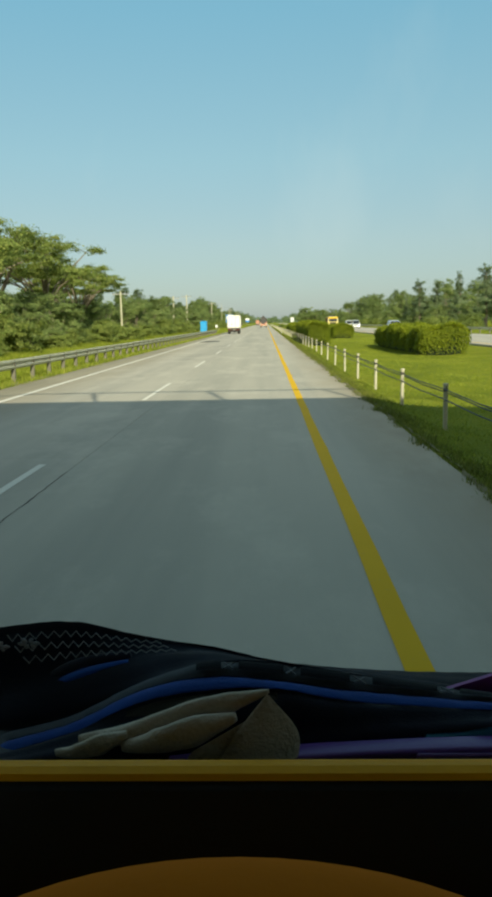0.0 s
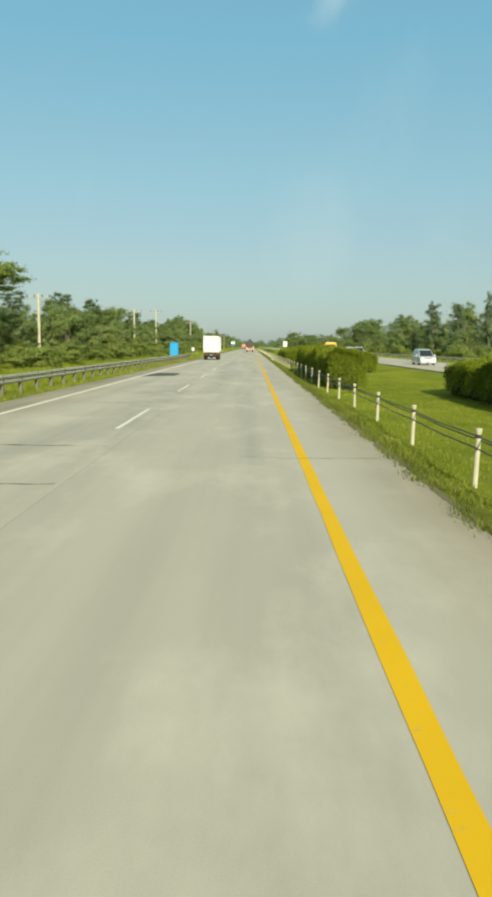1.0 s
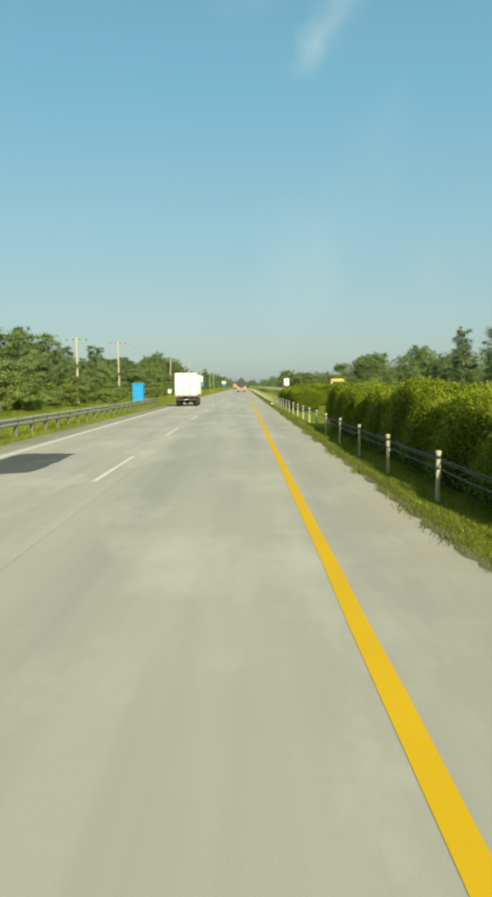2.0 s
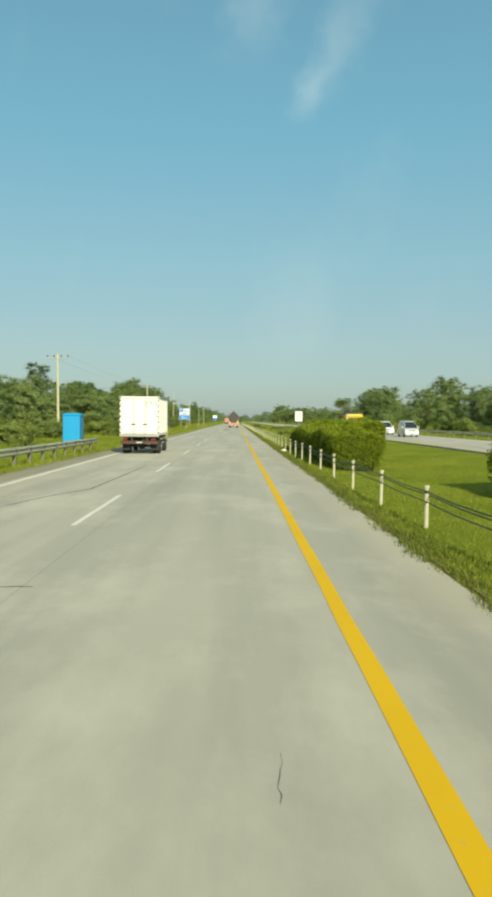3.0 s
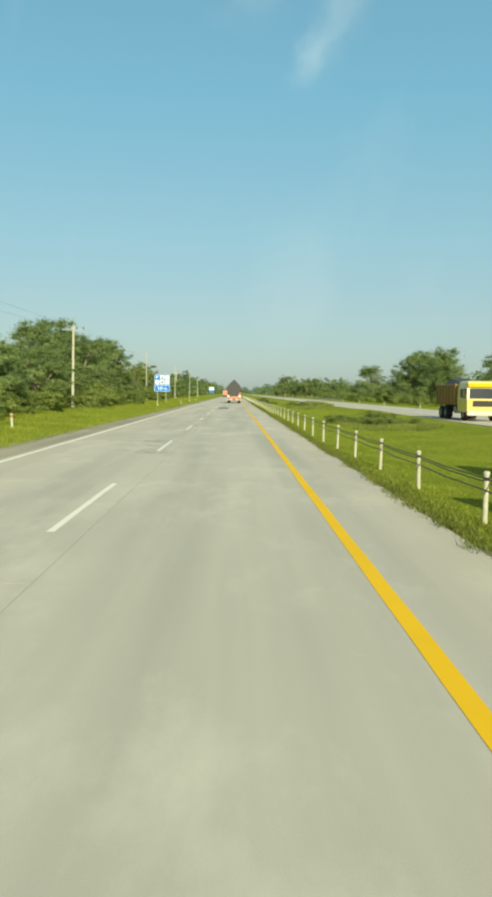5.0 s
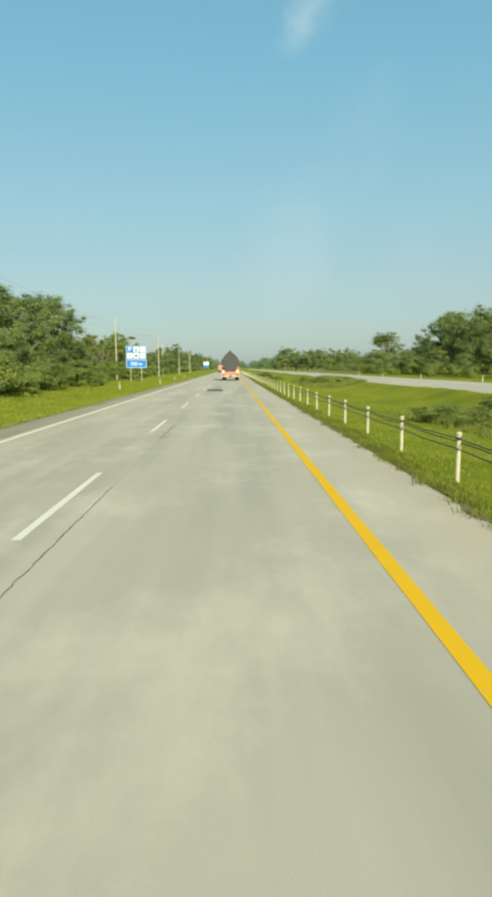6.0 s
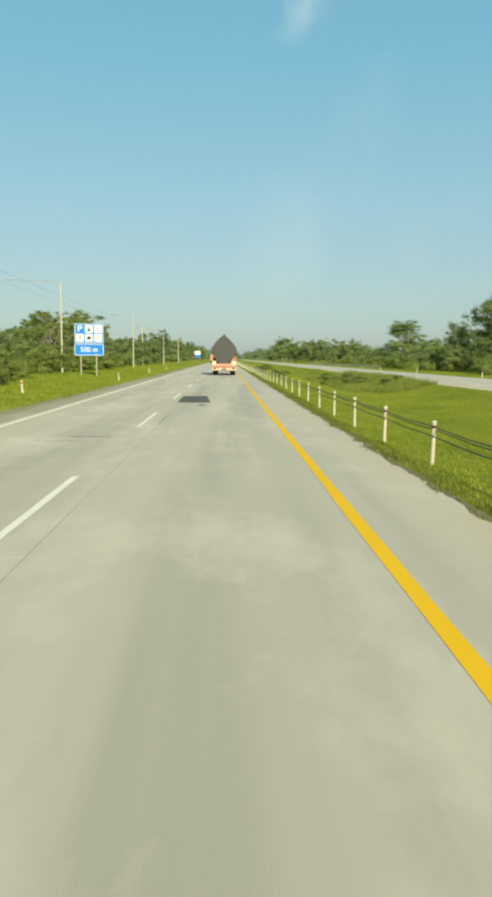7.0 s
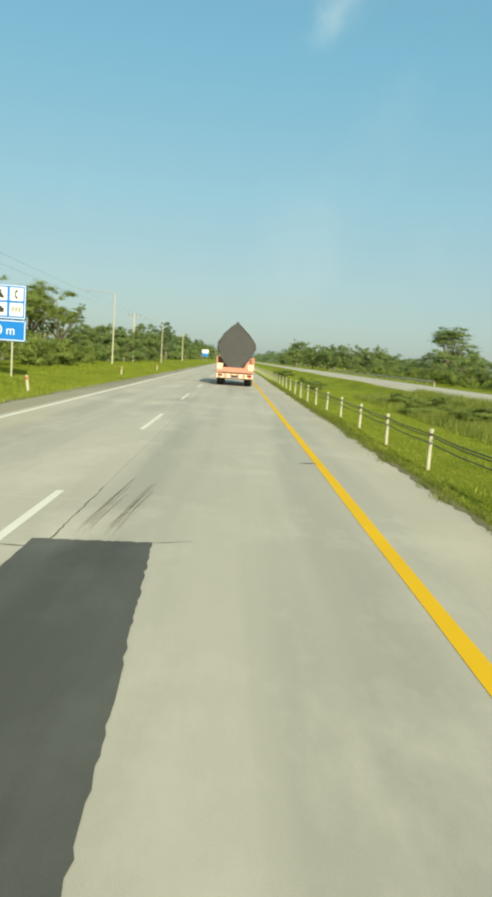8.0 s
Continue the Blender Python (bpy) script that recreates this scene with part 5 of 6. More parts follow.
def street_lamp(x, y, tall=7.2, reach=2.6):
    z = float(ground_z(np.array(x), np.array(y)))
    lp = thing("street_lamp", pose(x, y, z), "slim grey street lamp with a long outreach arm", "lamp", "street lamps")
    part("mast", tube([(0, 0, -0.4), (0, 0, tall)], [0.09, 0.05], 8), M_POST, lp)
    a = part("arm", tube([(0, 0, tall - 0.1), (-0.6, 0, tall + 0.08), (-reach, 0, tall + 0.2)], 0.03, 6), M_STEEL, lp)
    part("lamp_head", box(-reach - 0.5, -reach + 0.1, -0.1, 0.1, tall + 0.15, tall + 0.25, bevel=0.03), M_STEEL, a)


street_lamp(-14.8, 260, 7.8, 4.2)
street_lamp(-13.4, 300)
street_lamp(-13.4, 352)

bag = bmesh.new()
bmesh.ops.create_icosphere(bag, subdivisions=3, radius=1.0)
for v in bag.verts:
    k = noise.noise(v.co * 2.2) * 0.35
    v.co = Vector((v.co.x * 0.17 * (1 + k), v.co.y * 0.12 * (1 + k), max(v.co.z, -0.5) * 0.08 * (1 + 2 * k)))
litter = part("plastic_bag", bag, M_BAG, smooth=True)
litter.matrix_world = pose(2.86, 126.9, 0.02, 0, 0, 20)
tagged(litter, "crumpled white plastic bag lying in the verge", "litter")


# ---- the minibus in which the ride begins ----
M_DASH = plain("black dashboard plastic", (0.011, 0.012, 0.012), 0.6, vary=0.2)
M_TRIM = plain("yellow trim strip", (0.95, 0.42, 0.003), 0.5, vary=0.1)
M_HOOD = plain("amber vinyl cover", (0.5, 0.13, 0.001), 0.9, vary=0.15)
M_HOOD.node_tree.nodes["Principled BSDF"].inputs["Specular IOR Level"].default_value = 0.08
M_TRIM.node_tree.nodes["Principled BSDF"].inputs["Specular IOR Level"].default_value = 0.2
M_BODY = plain("white minibus paint", (0.72, 0.72, 0.7), 0.35, vary=0.08, coat=0.4)
M_LINING = plain("dark grey cab lining", (0.06, 0.06, 0.06), 0.9)
M_BEIGE = plain("beige cotton", (0.6, 0.5, 0.38), 0.9, vary=0.15, scale=14, grain=0.6)
M_PURPLE = plain("purple plastic", (0.1, 0.025, 0.21), 0.45, vary=0.1)
M_LILAC = plain("lilac plastic", (0.19, 0.08, 0.31), 0.45, vary=0.1)


def woven(name, col, rough=0.9):
    """Cloth with a fine weave and slight fading."""
    m, t, b = tree_of(name)
    c = mix(t, noise_node(t, 9.0, 4), tuple(v * 0.6 for v in col), tuple(min(1, v * 1.2) for v in col))
    thread = noise_node(t, 420, 2, 0.5, (1.0, 1.0, 3.0))
    c = mix(t, mix_fac(t, thread, 0.5), c, tuple(v * 0.35 for v in col))
    t.links.new(c, b.inputs["Base Color"])
    b.inputs["Roughness"].default_value = rough
    b.inputs["Sheen Weight"].default_value = 0.15
    bump(t, b, thread, 0.5, 0.0015)
    return m


M_NAVY = woven("navy cloth", (0.012, 0.018, 0.042))
M_BLUECLOTH = woven("bright blue cloth", (0.01, 0.13, 0.62))
M_GREYCLOTH = woven("grey border cloth", (0.16, 0.18, 0.2))
M_HEM = woven("grey-brown hem cloth", (0.11, 0.105, 0.09))
M_INKCLOTH = woven("black border cloth", (0.012, 0.014, 0.02))
M_TEAL = woven("teal cloth", (0.04, 0.3, 0.42))
M_PALETHREAD = plain("pale embroidery thread", (0.27, 0.29, 0.31), 0.8, scale=60)
M_FILM = plain("black windscreen film", (0.012, 0.014, 0.018), 0.5, vary=0.1)
M_MAGENTA = plain("magenta plastic", (0.32, 0.05, 0.3), 0.5, vary=0.15)


bus = thing("minibus", pose(0, 0, 0), "white minibus with an open windscreen and black dashboard", "minibus")
BX0, BX1, BF, BR = -1.3, 0.95, 1.36, -2.6
part("floor_pan", box(BX0, BX1, BR, BF - 0.05, 0.42, 0.55, bevel=0.02), M_LINING, bus)
part("roof", box(BX0, BX1, BR, 1.02, 2.5, 2.6, bevel=0.03), M_BODY, bus)
part("rear_wall", box(BX0, BX1, BR - 0.06, BR, 0.42, 1.4, bevel=0.02), M_BODY, bus)
part("rear_header", box(BX0, BX1, BR - 0.06, BR, 2.25, 2.6, bevel=0.02), M_BODY, bus)
for s, x in ((-1, BX0), (1, BX1)):
    part("side_wall", box(x - 0.03, x + 0.03, BR, BF - 0.1, 0.4, 1.35, bevel=0.015), M_BODY, bus)
    part("roof_rail", box(x - 0.03, x + 0.03, BR, 1.0, 2.3, 2.5, bevel=0.015), M_BODY, bus)
    for y in (BR + 0.04, -1.25, 0.1):
        part("window_post", box(x - 0.025, x + 0.025, y - 0.04, y + 0.04, 1.354, 2.3, bevel=0.01), M_BODY, bus)
    part("pillar", tube([(x, BF - 0.08, 1.04), (x, 0.98, 2.52)], 0.05, 8), M_BODY, bus)
    wheel(bus, x - s * 0.12, 0.75, 0.34, 0.22)
    wheel(bus, x - s * 0.12, -1.75, 0.34, 0.22)
    part("headlight", box(x - s * 0.25 - 0.16, x - s * 0.25 + 0.16, BF - 0.02, BF + 0.03, 0.72, 0.9, bevel=0.03), M_LAMP, bus)
part("front_panel", box(BX0, BX1, BF - 0.1, BF, 0.4, 1.08, bevel=0.04, segs=2), M_BODY, bus)
part("front_bumper", box(BX0, BX1, BF, BF + 0.12, 0.35, 0.62, bevel=0.04, segs=2), M_CHASSIS, bus)
dash = bmesh.new()
add_loft(dash, [[(x, 0.62, 0.75), (x, 0.70, 1.22), (x, 0.735, 1.29), (x, 0.768, 1.342), (x, 0.774, 1.3475), (x, 0.80, 1.3485), (x, 0.83, 1.305), (x, 1.1, 1.275), (x, 1.2, 1.2), (x, 1.22, 0.75)] for x in (BX0 + 0.04, BX1 - 0.04)])
dash_top = part("dashboard", dash, M_DASH, bus, "black plastic dashboard")
part("trim_strip", add_loft(bmesh.new(), [[(x, 0.773, 1.348), (x, 0.777, 1.3525), (x, 0.785, 1.355), (x, 0.793, 1.3555), (x, 0.797, 1.3535), (x, 0.797, 1.346)] for x in (BX0 + 0.05, BX1 - 0.05)]), M_TRIM, dash_top, "glossy yellow trim strip")
part("lower_ledge", add_loft(bmesh.new(), [[(x, 0.69, 1.235), (x, 0.70, 1.25), (x, 0.722, 1.262), (x, 0.735, 1.262), (x, 0.735, 1.235)] for x in (0.12, BX1 - 0.05)]), M_DASH, dash_top)
hood = bmesh.new()
secs = []
for y, k in ((0.46, 0.88), (0.49, 0.96), (0.53, 0.99), (0.57, 1.0), (0.62, 0.97), (0.7, 0.88)):
    secs.append([(0.222 + 0.40 * math.cos(a) * k, y, 0.978 + (0.447 * k + (0.56 - y) * 0.3) * max(0, math.sin(a)) ** 0.9) for a in (math.pi * i / 48 for i in range(49))])
add_loft(hood, secs)
part("instrument_hood", hood, M_HOOD, dash_top, "rounded amber vinyl instrument cover", smooth=True)


def on_screen(x, z, off=0.0):
    """A point on the sloping windscreen plane."""
    return (x, 1.28 - (z - 1.04) * 0.2027 + off, z)


def swash(points, thick=0.003):
    """A flat cut-out of dark film on the windscreen."""
    return add_loft(bmesh.new(), [[on_screen(x, z, o) for x, z in points] for o in (0.0, -thick)])


banner = part("windscreen_banner", swash([(-1.2, 2.152), (0.88, 2.152), (0.88, 2.186), (-1.2, 2.186)]), M_FILM, bus, "black film banner along the top of the windscreen")
for cx in (-1.0, -0.62, -0.24, 0.14, 0.52):
    arc = [(cx + 0.02 + 0.2 * (1 - math.cos(k)), 2.185 + 0.19 * (1 - math.sin(k))) for k in (math.pi / 2 * i / 10 for i in range(11))]
    part("swash", swash([(cx - 0.09, 2.39), (cx - 0.07, 2.39)] + arc + [(cx, 2.185)]), M_FILM, banner)
    part("swash", swash([(cx + 0.19, 2.39), (cx + 0.21, 2.32), (cx + 0.24, 2.30), (cx + 0.29, 2.302), (cx + 0.272, 2.39)]), M_FILM, banner)


def smooth_line(knots, n):
    """n + 1 points on a smooth curve through evenly timed knots."""
    k = [Vector(p) for p in knots]
    out = []
    for i in range(n + 1):
        f = i / n * (len(k) - 1)
        j = min(int(f), len(k) - 2)
        u = f - j
        a, b, c, e = k[max(j - 1, 0)], k[j], k[j + 1], k[min(j + 2, len(k) - 1)]
        out.append(0.5 * (2 * b + (c - a) * u + (2 * a - 5 * b + 4 * c - e) * u * u + (3 * b - a - 3 * c + e) * u ** 3))
    return out


def cloth_band(name, upper, lower, material, swell=0.006, label="", nx=110, nw=9, crease=0.0):
    """A band of cloth between two edge curves, swelling out between them, with fine creases."""
    a, b = smooth_line(upper, nx), smooth_line(lower, nx)
    bm = bmesh.new()
    grid = []
    for i in range(nx + 1):
        row = []
        for j in range(nw + 1):
            f = j / nw
            p = a[i].lerp(b[i], f)
            k = swell * math.sin(math.pi * f) + crease * math.sin(9 * f + 0.09 * i) + 0.0012 * noise.noise(p * 60)
            row.append(bm.verts.new(p + Vector((0, -0.5 * k, k))))
        grid.append(row)
    for u, w in zip(grid, grid[1:]):
        for j in range(nw):
            bm.faces.new((u[j], u[j + 1], w[j + 1], w[j]))
    bmesh.ops.solidify(bm, geom=bm.faces[:], thickness=0.003)
    return part(name, bm, material, cloth, label, smooth=True)


def edge(y, *xz):
    return [(x, y, z) for x, z in xz]


cloth = thing("cloth", pose(0, 0, 0), "rumpled blue woven cloth with patterned borders on the dashboard", "cloth")
REAR = edge(1.15, (-0.14, 1.27), (-0.04, 1.27), (0.06, 1.27), (0.16, 1.27), (0.26, 1.268), (0.36, 1.266), (0.48, 1.262), (0.59, 1.26), (0.66, 1.26))
RIDGE = edge(1.05, (-0.099, 1.376), (-0.006, 1.381), (0.080, 1.363), (0.166, 1.350), (0.252, 1.328), (0.339, 1.316), (0.453, 1.296), (0.557, 1.280), (0.626, 1.274))
FOLD = edge(0.955, (-0.072, 1.287), (0.015, 1.309), (0.096, 1.349), (0.174, 1.373), (0.251, 1.370), (0.328, 1.359), (0.431, 1.342), (0.523, 1.327), (0.584, 1.321))
SEAM = edge(0.93, (-0.063, 1.290), (0.022, 1.314), (0.100, 1.352), (0.176, 1.368), (0.251, 1.363), (0.326, 1.352), (0.425, 1.342), (0.514, 1.334), (0.574, 1.329))
LIP = edge(0.905, (-0.054, 1.292), (0.028, 1.316), (0.104, 1.351), (0.178, 1.366), (0.251, 1.367), (0.323, 1.353), (0.420, 1.344), (0.506, 1.340), (0.563, 1.336))
BASE = edge(0.868, (-0.039, 1.300), (0.038, 1.304), (0.109, 1.306), (0.180, 1.308), (0.250, 1.312), (0.319, 1.320), (0.411, 1.328), (0.478, 1.334), (0.478, 1.334))
cloth_band("back_sheet", REAR, RIDGE, M_NAVY, 0.004, crease=0.002)
cloth_band("middle_sheet", RIDGE, FOLD, M_NAVY, -0.004, "navy cloth with pale zigzag embroidery", crease=0.004)
border = cloth_band("border_band", FOLD, SEAM, M_GREYCLOTH, 0.003, "grey patterned border")
cloth_band("blue_band", SEAM, LIP, M_BLUECLOTH, 0.003, "bright blue stripe")
front = cloth_band("front_fold", LIP, BASE, M_NAVY, 0.005, crease=0.0015)
cloth_band("hem", [(x, y - 0.004, z - 0.002) for x, y, z in LIP[:5]], [(x + 0.004, y - 0.016, z - 0.022) for x, y, z in LIP[:5]], M_HEM, 0.002, "grey-brown stitched hem", nx=60, nw=4)
cloth_band("teal_edge", [(0.40, 0.872, 0.008 + 1.326), (0.44, 0.868, 1.339), (0.477, 0.865, 1.348)], [(0.40, 0.864, 1.328), (0.44, 0.861, 1.330), (0.478, 0.859, 1.333)], M_TEAL, 0.002, "pale teal cloth edge", nx=24, nw=4)
up, low = smooth_line(FOLD, 220), smooth_line(SEAM, 220)
for i0, i1 in ((78, 88), (95, 113), (120, 139), (146, 165), (172, 190)):
    bm = bmesh.new()
    pts = [[bm.verts.new(up[i].lerp(low[i], f) + Vector((0, -0.004, 0.0055 + 0.003 * math.sin(math.pi * f)))) for f in (0.22, 0.4, 0.6, 0.78)] for i in range(i0, i1 + 1)]
    for u, w in zip(pts, pts[1:]):
        for j in range(3):
            bm.faces.new((u[j], u[j + 1], w[j + 1], w[j]))
    bmesh.ops.solidify(bm, geom=bm.faces[:], thickness=0.001)
    part("dark_block", bm, M_INKCLOTH, border)
for i in (91, 116, 142, 168):
    for sgn in (-1, 1):
        a, b = up[i - 2 * sgn].lerp(low[i - 2 * sgn], 0.3), up[i + 2 * sgn].lerp(low[i + 2 * sgn], 0.72)
        part("woven_cross", tube([a + Vector((0, -0.004, 0.0065)), b + Vector((0, -0.004, 0.0065))], 0.0011, 5), M_PALETHREAD, border)
sheet_a, sheet_b = smooth_line(RIDGE, 220), smooth_line(FOLD, 220)
for row, f0 in enumerate((0.1, 0.22, 0.34)):
    zig = []
    for k in range(30):
        i = 6 + 2 * k + 3 * row
        zig.append(sheet_a[i].lerp(sheet_b[i], f0 + 0.07 * (k % 2)) + Vector((0, -0.004, 0.0035)))
    part("zigzag_stitch", tube(zig, 0.0009, 5), M_PALETHREAD, cloth)
for ci in (2, 14):
    c = sheet_a[ci].lerp(sheet_b[ci], 0.2) + Vector((0, -0.006, 0.003))
    for k in range(6):
        w = Vector((math.cos(k * math.pi / 3), -0.55 * math.sin(k * math.pi / 3), 0.8 * math.sin(k * math.pi / 3)))
        part("flower_petal", tube([c + w * 0.003, c + w * 0.009, c + w * 0.014], [0.0012, 0.0032, 0.0008], 6), M_PALETHREAD, cloth)
# loose blue pleats rising from the left end
for y, dz in ((0.985, 0.0), (1.0, 0.012), (1.012, 0.022)):
    pts = smooth_line([(-0.12, y, 1.262 + dz), (-0.05, y, 1.288 + dz), (0.015, y, 1.321 + dz), (0.075, y + 0.004, 1.344 + dz * 0.5)], 24)
    part("pleat", tube(pts, [0.004 + 0.007 * math.sin(math.pi * (0.1 + 0.9 * i / 24)) for i in range(25)], 10), M_BLUECLOTH if dz < 0.02 else M_NAVY, cloth, smooth=True)

# folded towel in front of the cloth
towel = thing("towel", pose(0, 0, 0), "folded beige cotton towel lying before the blue cloth", "towel")


def fat_fold(name, knots, radii, squash=0.8, n=28):
    pts = smooth_line(knots, n)
    rr = [float(np.interp(i / n, np.linspace(0, 1, len(radii)), radii)) for i in range(n + 1)]
    bm = bmesh.new()
    rings = []
    for i, p in enumerate(pts):
        ring = []
        for j in range(16):
            a = 2 * math.pi * j / 16
            r = rr[i] * (1 + 0.14 * math.sin(2 * a + 0.3 * i) + 0.08 * noise.noise(Vector((a, i * 0.3, 3))))
            ring.append((p.x - 0.25 * r * math.sin(a), p.y + squash * r * math.cos(a), p.z + r * math.sin(a)))
        rings.append(ring)
    add_loft(bm, rings)
    return part(name, bm, M_BEIGE, towel, smooth=True)


fat_fold("upper_fold", [(0.05, 0.862, 1.333), (0.1, 0.866, 1.339), (0.16, 0.868, 1.358), (0.205, 0.866, 1.373), (0.243, 0.86, 1.388)], [0.006, 0.012, 0.0125, 0.009, 0.002])
fat_fold("lower_lobe", [(0.028, 0.85, 1.328), (0.05, 0.847, 1.331), (0.075, 0.849, 1.338), (0.1, 0.855, 1.345)], [0.003, 0.008, 0.009, 0.004])
fat_fold("front_fold", [(0.095, 0.85, 1.334), (0.13, 0.846, 1.342), (0.17, 0.846, 1.354), (0.21, 0.85, 1.366)], [0.004, 0.013, 0.013, 0.005])
flap = bmesh.new()
rows = []
for j in range(13):
    v = j / 12
    lft = Vector((0.24, 0.852, 1.388)).lerp(Vector((0.185, 0.826, 1.325)), v)
    rgt = Vector((0.243, 0.853, 1.389)).lerp(Vector((0.27, 0.838, 1.328)), v ** 0.85) + Vector((0.012 * math.sin(math.pi * v), 0, 0))
    rows.append([flap.verts.new(lft.lerp(rgt, i / 14) + Vector((0, -0.018 * math.sin(math.pi * i / 14) * v, 0.002 * math.sin(5 * i / 14 + 3 * v)))) for i in range(15)])
for u, w in zip(rows, rows[1:]):
    for i in range(14):
        flap.faces.new((u[i], u[i + 1], w[i + 1], w[i]))
bmesh.ops.solidify(flap, geom=flap.faces[:], thickness=0.004)
part("flap", flap, M_BEIGE, towel, smooth=True)
roll = bmesh.new()
spiral = [(0.004 + 0.00055 * k, 0.4 * k) for k in range(27)]
rings = []
for f in (0.0, 0.35, 0.7, 1.0):
    c = Vector((0.176 + 0.045 * f, 0.818 + 0.028 * f, 1.3375 + 0.012 * f))
    rings.append([roll.verts.new(c + Vector((r * 0.75 * math.cos(a), 0.35 * r * math.cos(a), r * math.sin(a)))) for r, a in spiral])
for u, w in zip(rings, rings[1:]):
    for i in range(26):
        roll.faces.new((u[i], u[i + 1], w[i + 1], w[i]))
bmesh.ops.solidify(roll, geom=roll.faces[:], thickness=0.0025)
part("rolled_hem", roll, M_BEIGE, towel, smooth=True)
folder = thing("folder", pose(0, 0, 0), "purple plastic folder lying before the blue cloth", "folder")
secs = [[(x, 0.836, 1.306), (x, 0.862, 1.306), (x, 0.862, zt), (x, 0.84, zt + 0.001), (x, 0.836, zt - 0.002)] for x, zt in ((0.14, 1.318), (0.2, 1.325), (0.3, 1.332), (0.4, 1.337), (0.47, 1.339), (0.482, 1.335))]
part("cover", rounded(add_loft(bmesh.new(), secs), 0.002, 2), M_PURPLE, folder, smooth=True)
part("pocket", box(0.385, 0.474, 0.832, 0.8358, 1.317, 1.336, bevel=0.0015), M_LILAC, folder, "paler lilac pocket")
part("under_flap", box(0.3, 0.48, 0.831, 0.8358, 1.306, 1.3145, bevel=0.0015), M_MAGENTA, folder, "dark magenta under flap")
sleeve = part("document_sleeve", add_loft(bmesh.new(), [[(0.447, y, 1.30), (0.447, y, 1.330), (0.499, y, 1.347), (0.523, y, 1.322), (0.62, y, 1.318), (0.62, y, 1.29)] for y in (0.972, 0.978)]), M_MAGENTA)
tagged(sleeve, "pinkish magenta plastic document sleeve propped behind the cloth", "folder")
card = part("card_box", box(0.486, 0.62, 0.838, 0.9, 1.3, 1.352, bevel=0.003), M_MAGENTA)
tagged(card, "small magenta cardboard box beside the purple folder", "box")


# ---- road pieces: lines, patches, cracks, slabs ----
def strip(name, x0, x1, y0, y1, z, material, label="", wob=0.006):
    """A painted strip with slightly uneven edges."""
    n = max(2, int((y1 - y0) / 1.2))
    pts, faces = [], []
    for i in range(n + 1):
        y = y0 + (y1 - y0) * i / n
        pts += [(x0 + random.uniform(-wob, wob), y, z), (x1 + random.uniform(-wob, wob), y, z)]
    faces = [(2 * i, 2 * i + 1, 2 * i + 3, 2 * i + 2) for i in range(n)]
    me = bpy.data.meshes.new(name)
    me.from_pydata(pts, [], faces)
    return link(name, me, material, road, label)


strip("edge_line", 0.92, 1.075, -40, 700, 0.004, M_YELLOW, "yellow inner edge line")
strip("edge_line", -6.18, -6.02, -40, 700, 0.004, M_WHITE, "white outer edge line")
for i in range(-2, 40):
    y = 20.0 + 13 * i
    strip("lane_stripe", -2.70, -2.60, y - 2.5, y + 2.5, 0.004, M_WHITE)


def blotch(name, corners, material, label, z=0.005, cuts=14, rough=0.09):
    """A flat patch with frayed edges."""
    rim = []
    for (xa, ya), (xb, yb) in zip(corners, corners[1:] + corners[:1]):
        for k in range(cuts):
            f = k / cuts
            rim.append((xa + (xb - xa) * f + random.uniform(-rough, rough) * 0.6, ya + (yb - ya) * f + random.uniform(-rough, rough), z))
    bm = bmesh.new()
    bm.faces.new([bm.verts.new(p) for p in rim])
    bmesh.ops.triangulate(bm, faces=bm.faces[:])
    return part(name, bm, material, road, label)


blotch("asphalt_patch", [(-2.32, 223.0), (-1.03, 223.0), (-1.14, 225.6), (-1.27, 228.2), (-2.36, 228.1)], M_ASPH, "black asphalt repair patch", rough=0.018, cuts=30)
blotch("asphalt_patch", [(-6.1, 70.0), (-4.3, 71.2), (-4.3, 75.5), (-5.8, 75.6)], M_ASPH, "dark asphalt repair patch")
M_SKID = concrete("tyre-darkened concrete", (0.34, 0.31, 0.26), (0.4, 0.365, 0.3), (0.26, 0.24, 0.2))
for x0, turn in ((-1.98, 0.09), (-1.7, 0.12)):
    mark = bmesh.new()
    for k in range(11):
        xa, y0, y1 = x0 + 0.013 * (k - 5) + random.uniform(-0.004, 0.004), 228.35 + random.uniform(0, 0.5), 231.3 - 0.05 * (k - 5) ** 2 + random.uniform(-0.6, 0.6)
        wide, rows = random.uniform(0.002, 0.006), []
        for j in range(9):
            f = j / 8
            x, y = xa + turn * f * f + random.uniform(-0.002, 0.002), y0 + (y1 - y0) * f
            w = wide * math.sin(math.pi * (0.08 + 0.88 * f)) ** 0.5
            rows.append((mark.verts.new((x - w, y, 0.0042)), mark.verts.new((x + w, y, 0.0042))))
        for (p, q), (u, v) in zip(rows, rows[1:]):
            mark.faces.new((p, q, v, u))
    part("skid_mark", mark, M_SKID, road, "faint dark tyre mark")
blotch("tar_spot", [(-1.45, 221.1), (-1.25, 221.2), (-1.15, 221.0), (-1.2, 221.7), (-1.38, 221.8)], M_ASPH, "dark tar spot", rough=0.05, cuts=4)
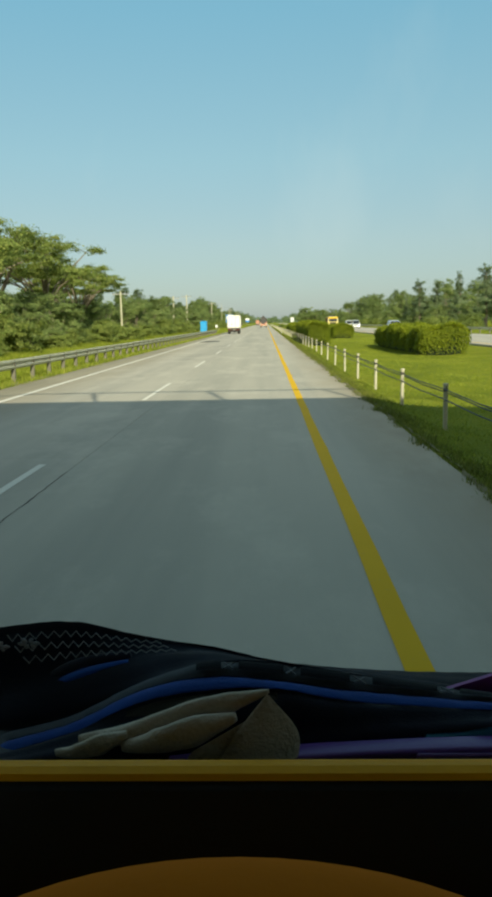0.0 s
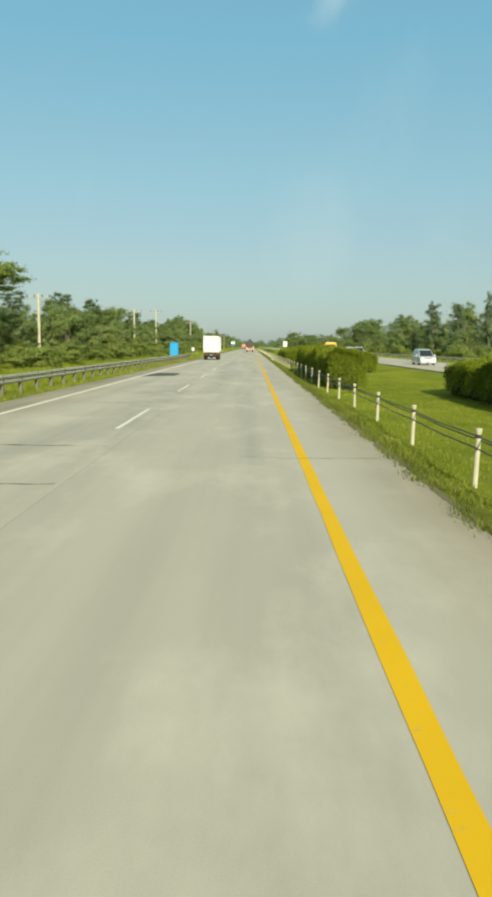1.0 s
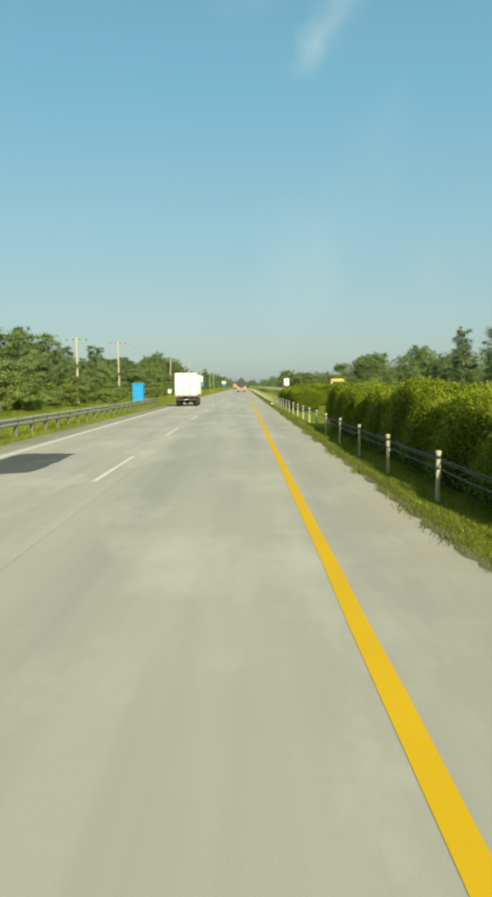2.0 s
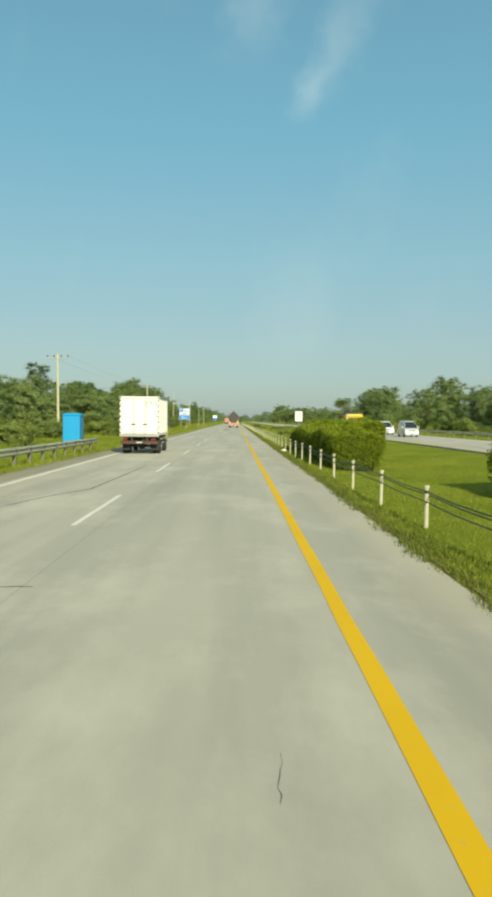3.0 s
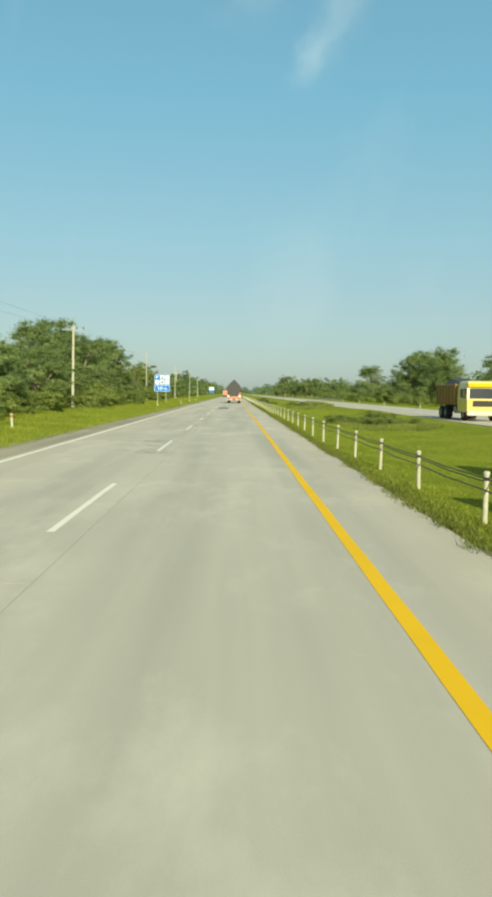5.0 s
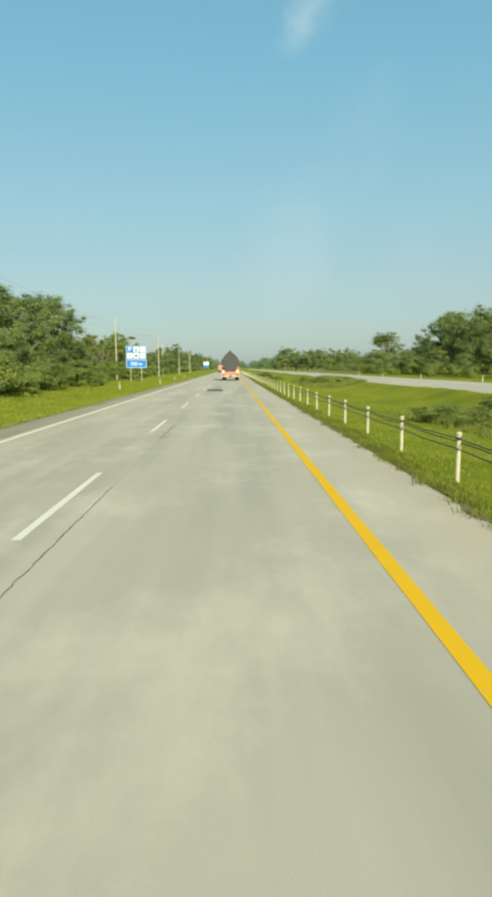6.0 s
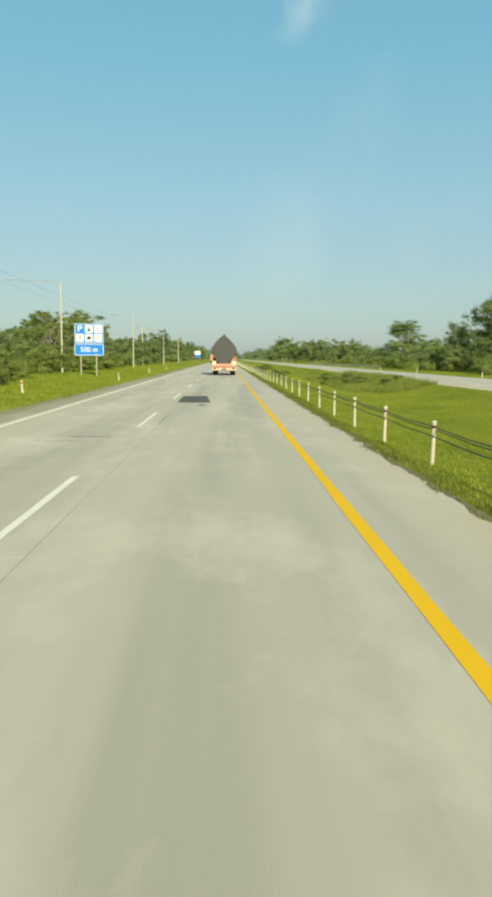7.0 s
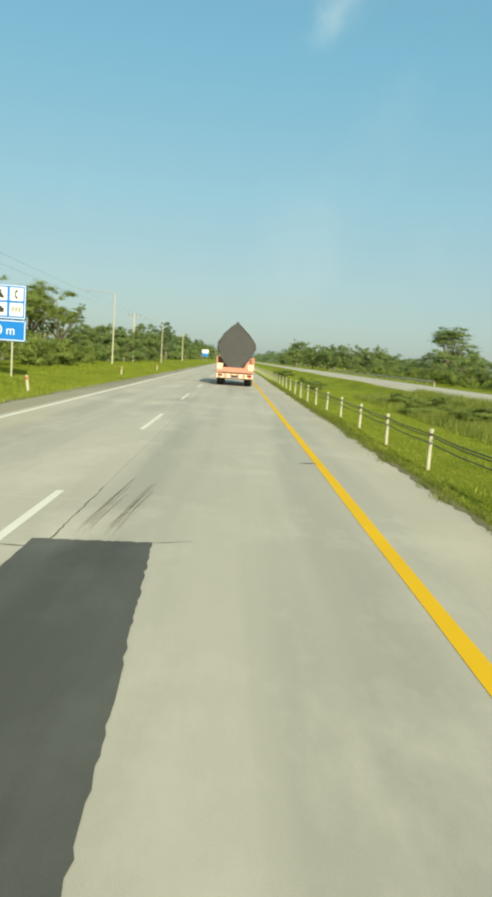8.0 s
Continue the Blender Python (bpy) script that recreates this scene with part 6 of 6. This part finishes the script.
for yy, a, b in ((40.8, -5.9, -2.3), (37.2, -5.9, -2.3), (60.2, -4.6, -2.3), (56.9, -3.6, -2.1), (56.1, -5.0, -2.0), (55.3, -4.6, -1.9), (54.8, -4.0, -2.0), (50.6, -5.5, -3.2), (167, -5.8, -2.9), (165.6, -5.0, -2.6),
                 (165.1, -5.8, -2.6), (164.8, -4.4, -2.7), (163.7, -5.6, -2.6), (163.0, -4.8, -2.8), (162.5, -3.8, -2.4), (160.7, -4.6, -2.0), (159.9, -3.8, -2.0), (168.6, -5.6, -3.4), (186.9, -3.3, -2.2), (185.0, -2.6, -2.0), (197, -5.4, -3.6), (209.2, -4.5, -3.3), (210.1, -4.2, -2.9), (198, -5.2, -3.0), (88.3, -5.8, -2.4)):
    bm = bmesh.new()
    n = 18
    lo, hi = [], []
    for k in range(n + 1):
        x = a + (b - a) * k / n
        y = yy + random.uniform(-0.03, 0.03)
        h = random.choice((0.002, 0.008, 0.016, 0.024, 0.03)) * (0.3 + math.sin(math.pi * (k + 0.6) / (n + 1.2)))
        lo.append(bm.verts.new((x, y - h, 0.0045))), hi.append(bm.verts.new((x, y + h, 0.0045)))
    for k in range(n):
        bm.faces.new((lo[k], lo[k + 1], hi[k + 1], hi[k]))
    part("tar_seam", bm, M_JOINT, road)


def crack(points, wide, seed):
    """A thin dark crack, wandering between the given points."""
    r = random.Random(seed)
    line = []
    for (xa, ya), (xb, yb) in zip(points, points[1:]):
        n = max(3, int(math.hypot(xb - xa, yb - ya) / 0.12))
        for k in range(n):
            f = k / n
            line.append((xa + (xb - xa) * f + r.uniform(-0.014, 0.014), ya + (yb - ya) * f + r.uniform(-0.02, 0.02)))
    line.append(points[-1])
    bm = bmesh.new()
    rows = []
    for i, (x, y) in enumerate(line):
        a, b = line[max(0, i - 1)], line[min(len(line) - 1, i + 1)]
        d = Vector((b[1] - a[1], a[0] - b[0], 0)).normalized() * wide * r.uniform(0.3, 1.0) * (0.5 if i in (0, len(line) - 1) else 1)
        rows.append((bm.verts.new((x - d.x, y - d.y, 0.0047)), bm.verts.new((x + d.x, y + d.y, 0.0047))))
    for (a, b), (c, e) in zip(rows, rows[1:]):
        bm.faces.new((a, b, e, c))
    part("crack", bm, M_JOINT, road)


for i, (pts, wide) in enumerate([([(-4.6, 98.3), (-4.23, 100.2), (-3.63, 102.0), (-3.5, 106.6), (-3.4, 112.0)], 0.022), ([(0.28, 87.1), (0.25, 86.85), (0.24, 86.6)], 0.0018), ([(-2.5, 91.0), (-2.08, 91.0)], 0.015),
                                 ([(-1.24, 184.84), (-0.98, 184.6)], 0.004), ([(0.76, 186.25), (0.9, 186.3)], 0.012), ([(0.62, 234.4), (0.95, 234.5)], 0.05), ([(-3.2, 227.8), (-2.3, 227.83)], 0.012), ([(-1.28, 228.2), (-0.9, 228.34)], 0.009),
                                 ([(-3.1, 50.92), (-2.27, 50.93)], 0.02), ([(-2.8, 50.3), (-2.3, 50.38)], 0.014), ([(0.62, 46.6), (0.72, 46.56)], 0.012), ([(0.0, 39.78), (0.8, 39.62), (1.6, 39.74), (2.5, 39.7)], 0.011), ([(-2.2, 4.5), (-2.19, 9)], 0.006), ([(-2.21, 171), (-2.19, 177)], 0.006), ([(-2.19, 184.5), (-2.21, 189.5)], 0.007),
                                 ([(-2.21, 213), (-2.19, 216.5)], 0.006), ([(-2.2, 227.5), (-2.19, 231)], 0.006)]):
    crack(pts, wide, i)
part("joint_bed", box(ROAD_L, ROAD_R, -60, 1500, -0.25, -0.003), M_BED, road, "dust-filled joint between slabs")


def slab_mesh(w, l):
    bm = box(-w / 2, w / 2, 0, l, -0.12, 0.0)
    me = bpy.data.meshes.new("slab")
    bm.to_mesh(me)
    bm.free()
    return me


JOINT_X, SLAB = -2.2, 5.0
for a, b, mat, gap in ((ROAD_L, JOINT_X - 0.005, M_CONC_OLD, 0.006), (JOINT_X + 0.005, ROAD_R, M_CONC, 0.0)):
    me = slab_mesh(b - a, SLAB - gap)
    me.materials.append(mat)
    for i in range(-6, 66):
        s = new("slab", me)
        s.parent = road
        s.location = ((a + b) / 2, i * SLAB, 0)
    far = slab_mesh(b - a, 1100)
    far.materials.append(mat)
    s = tagged(new("slab_run", far), kind="stuff")
    s.parent = road
    s.location = ((a + b) / 2, 66 * SLAB, 0)
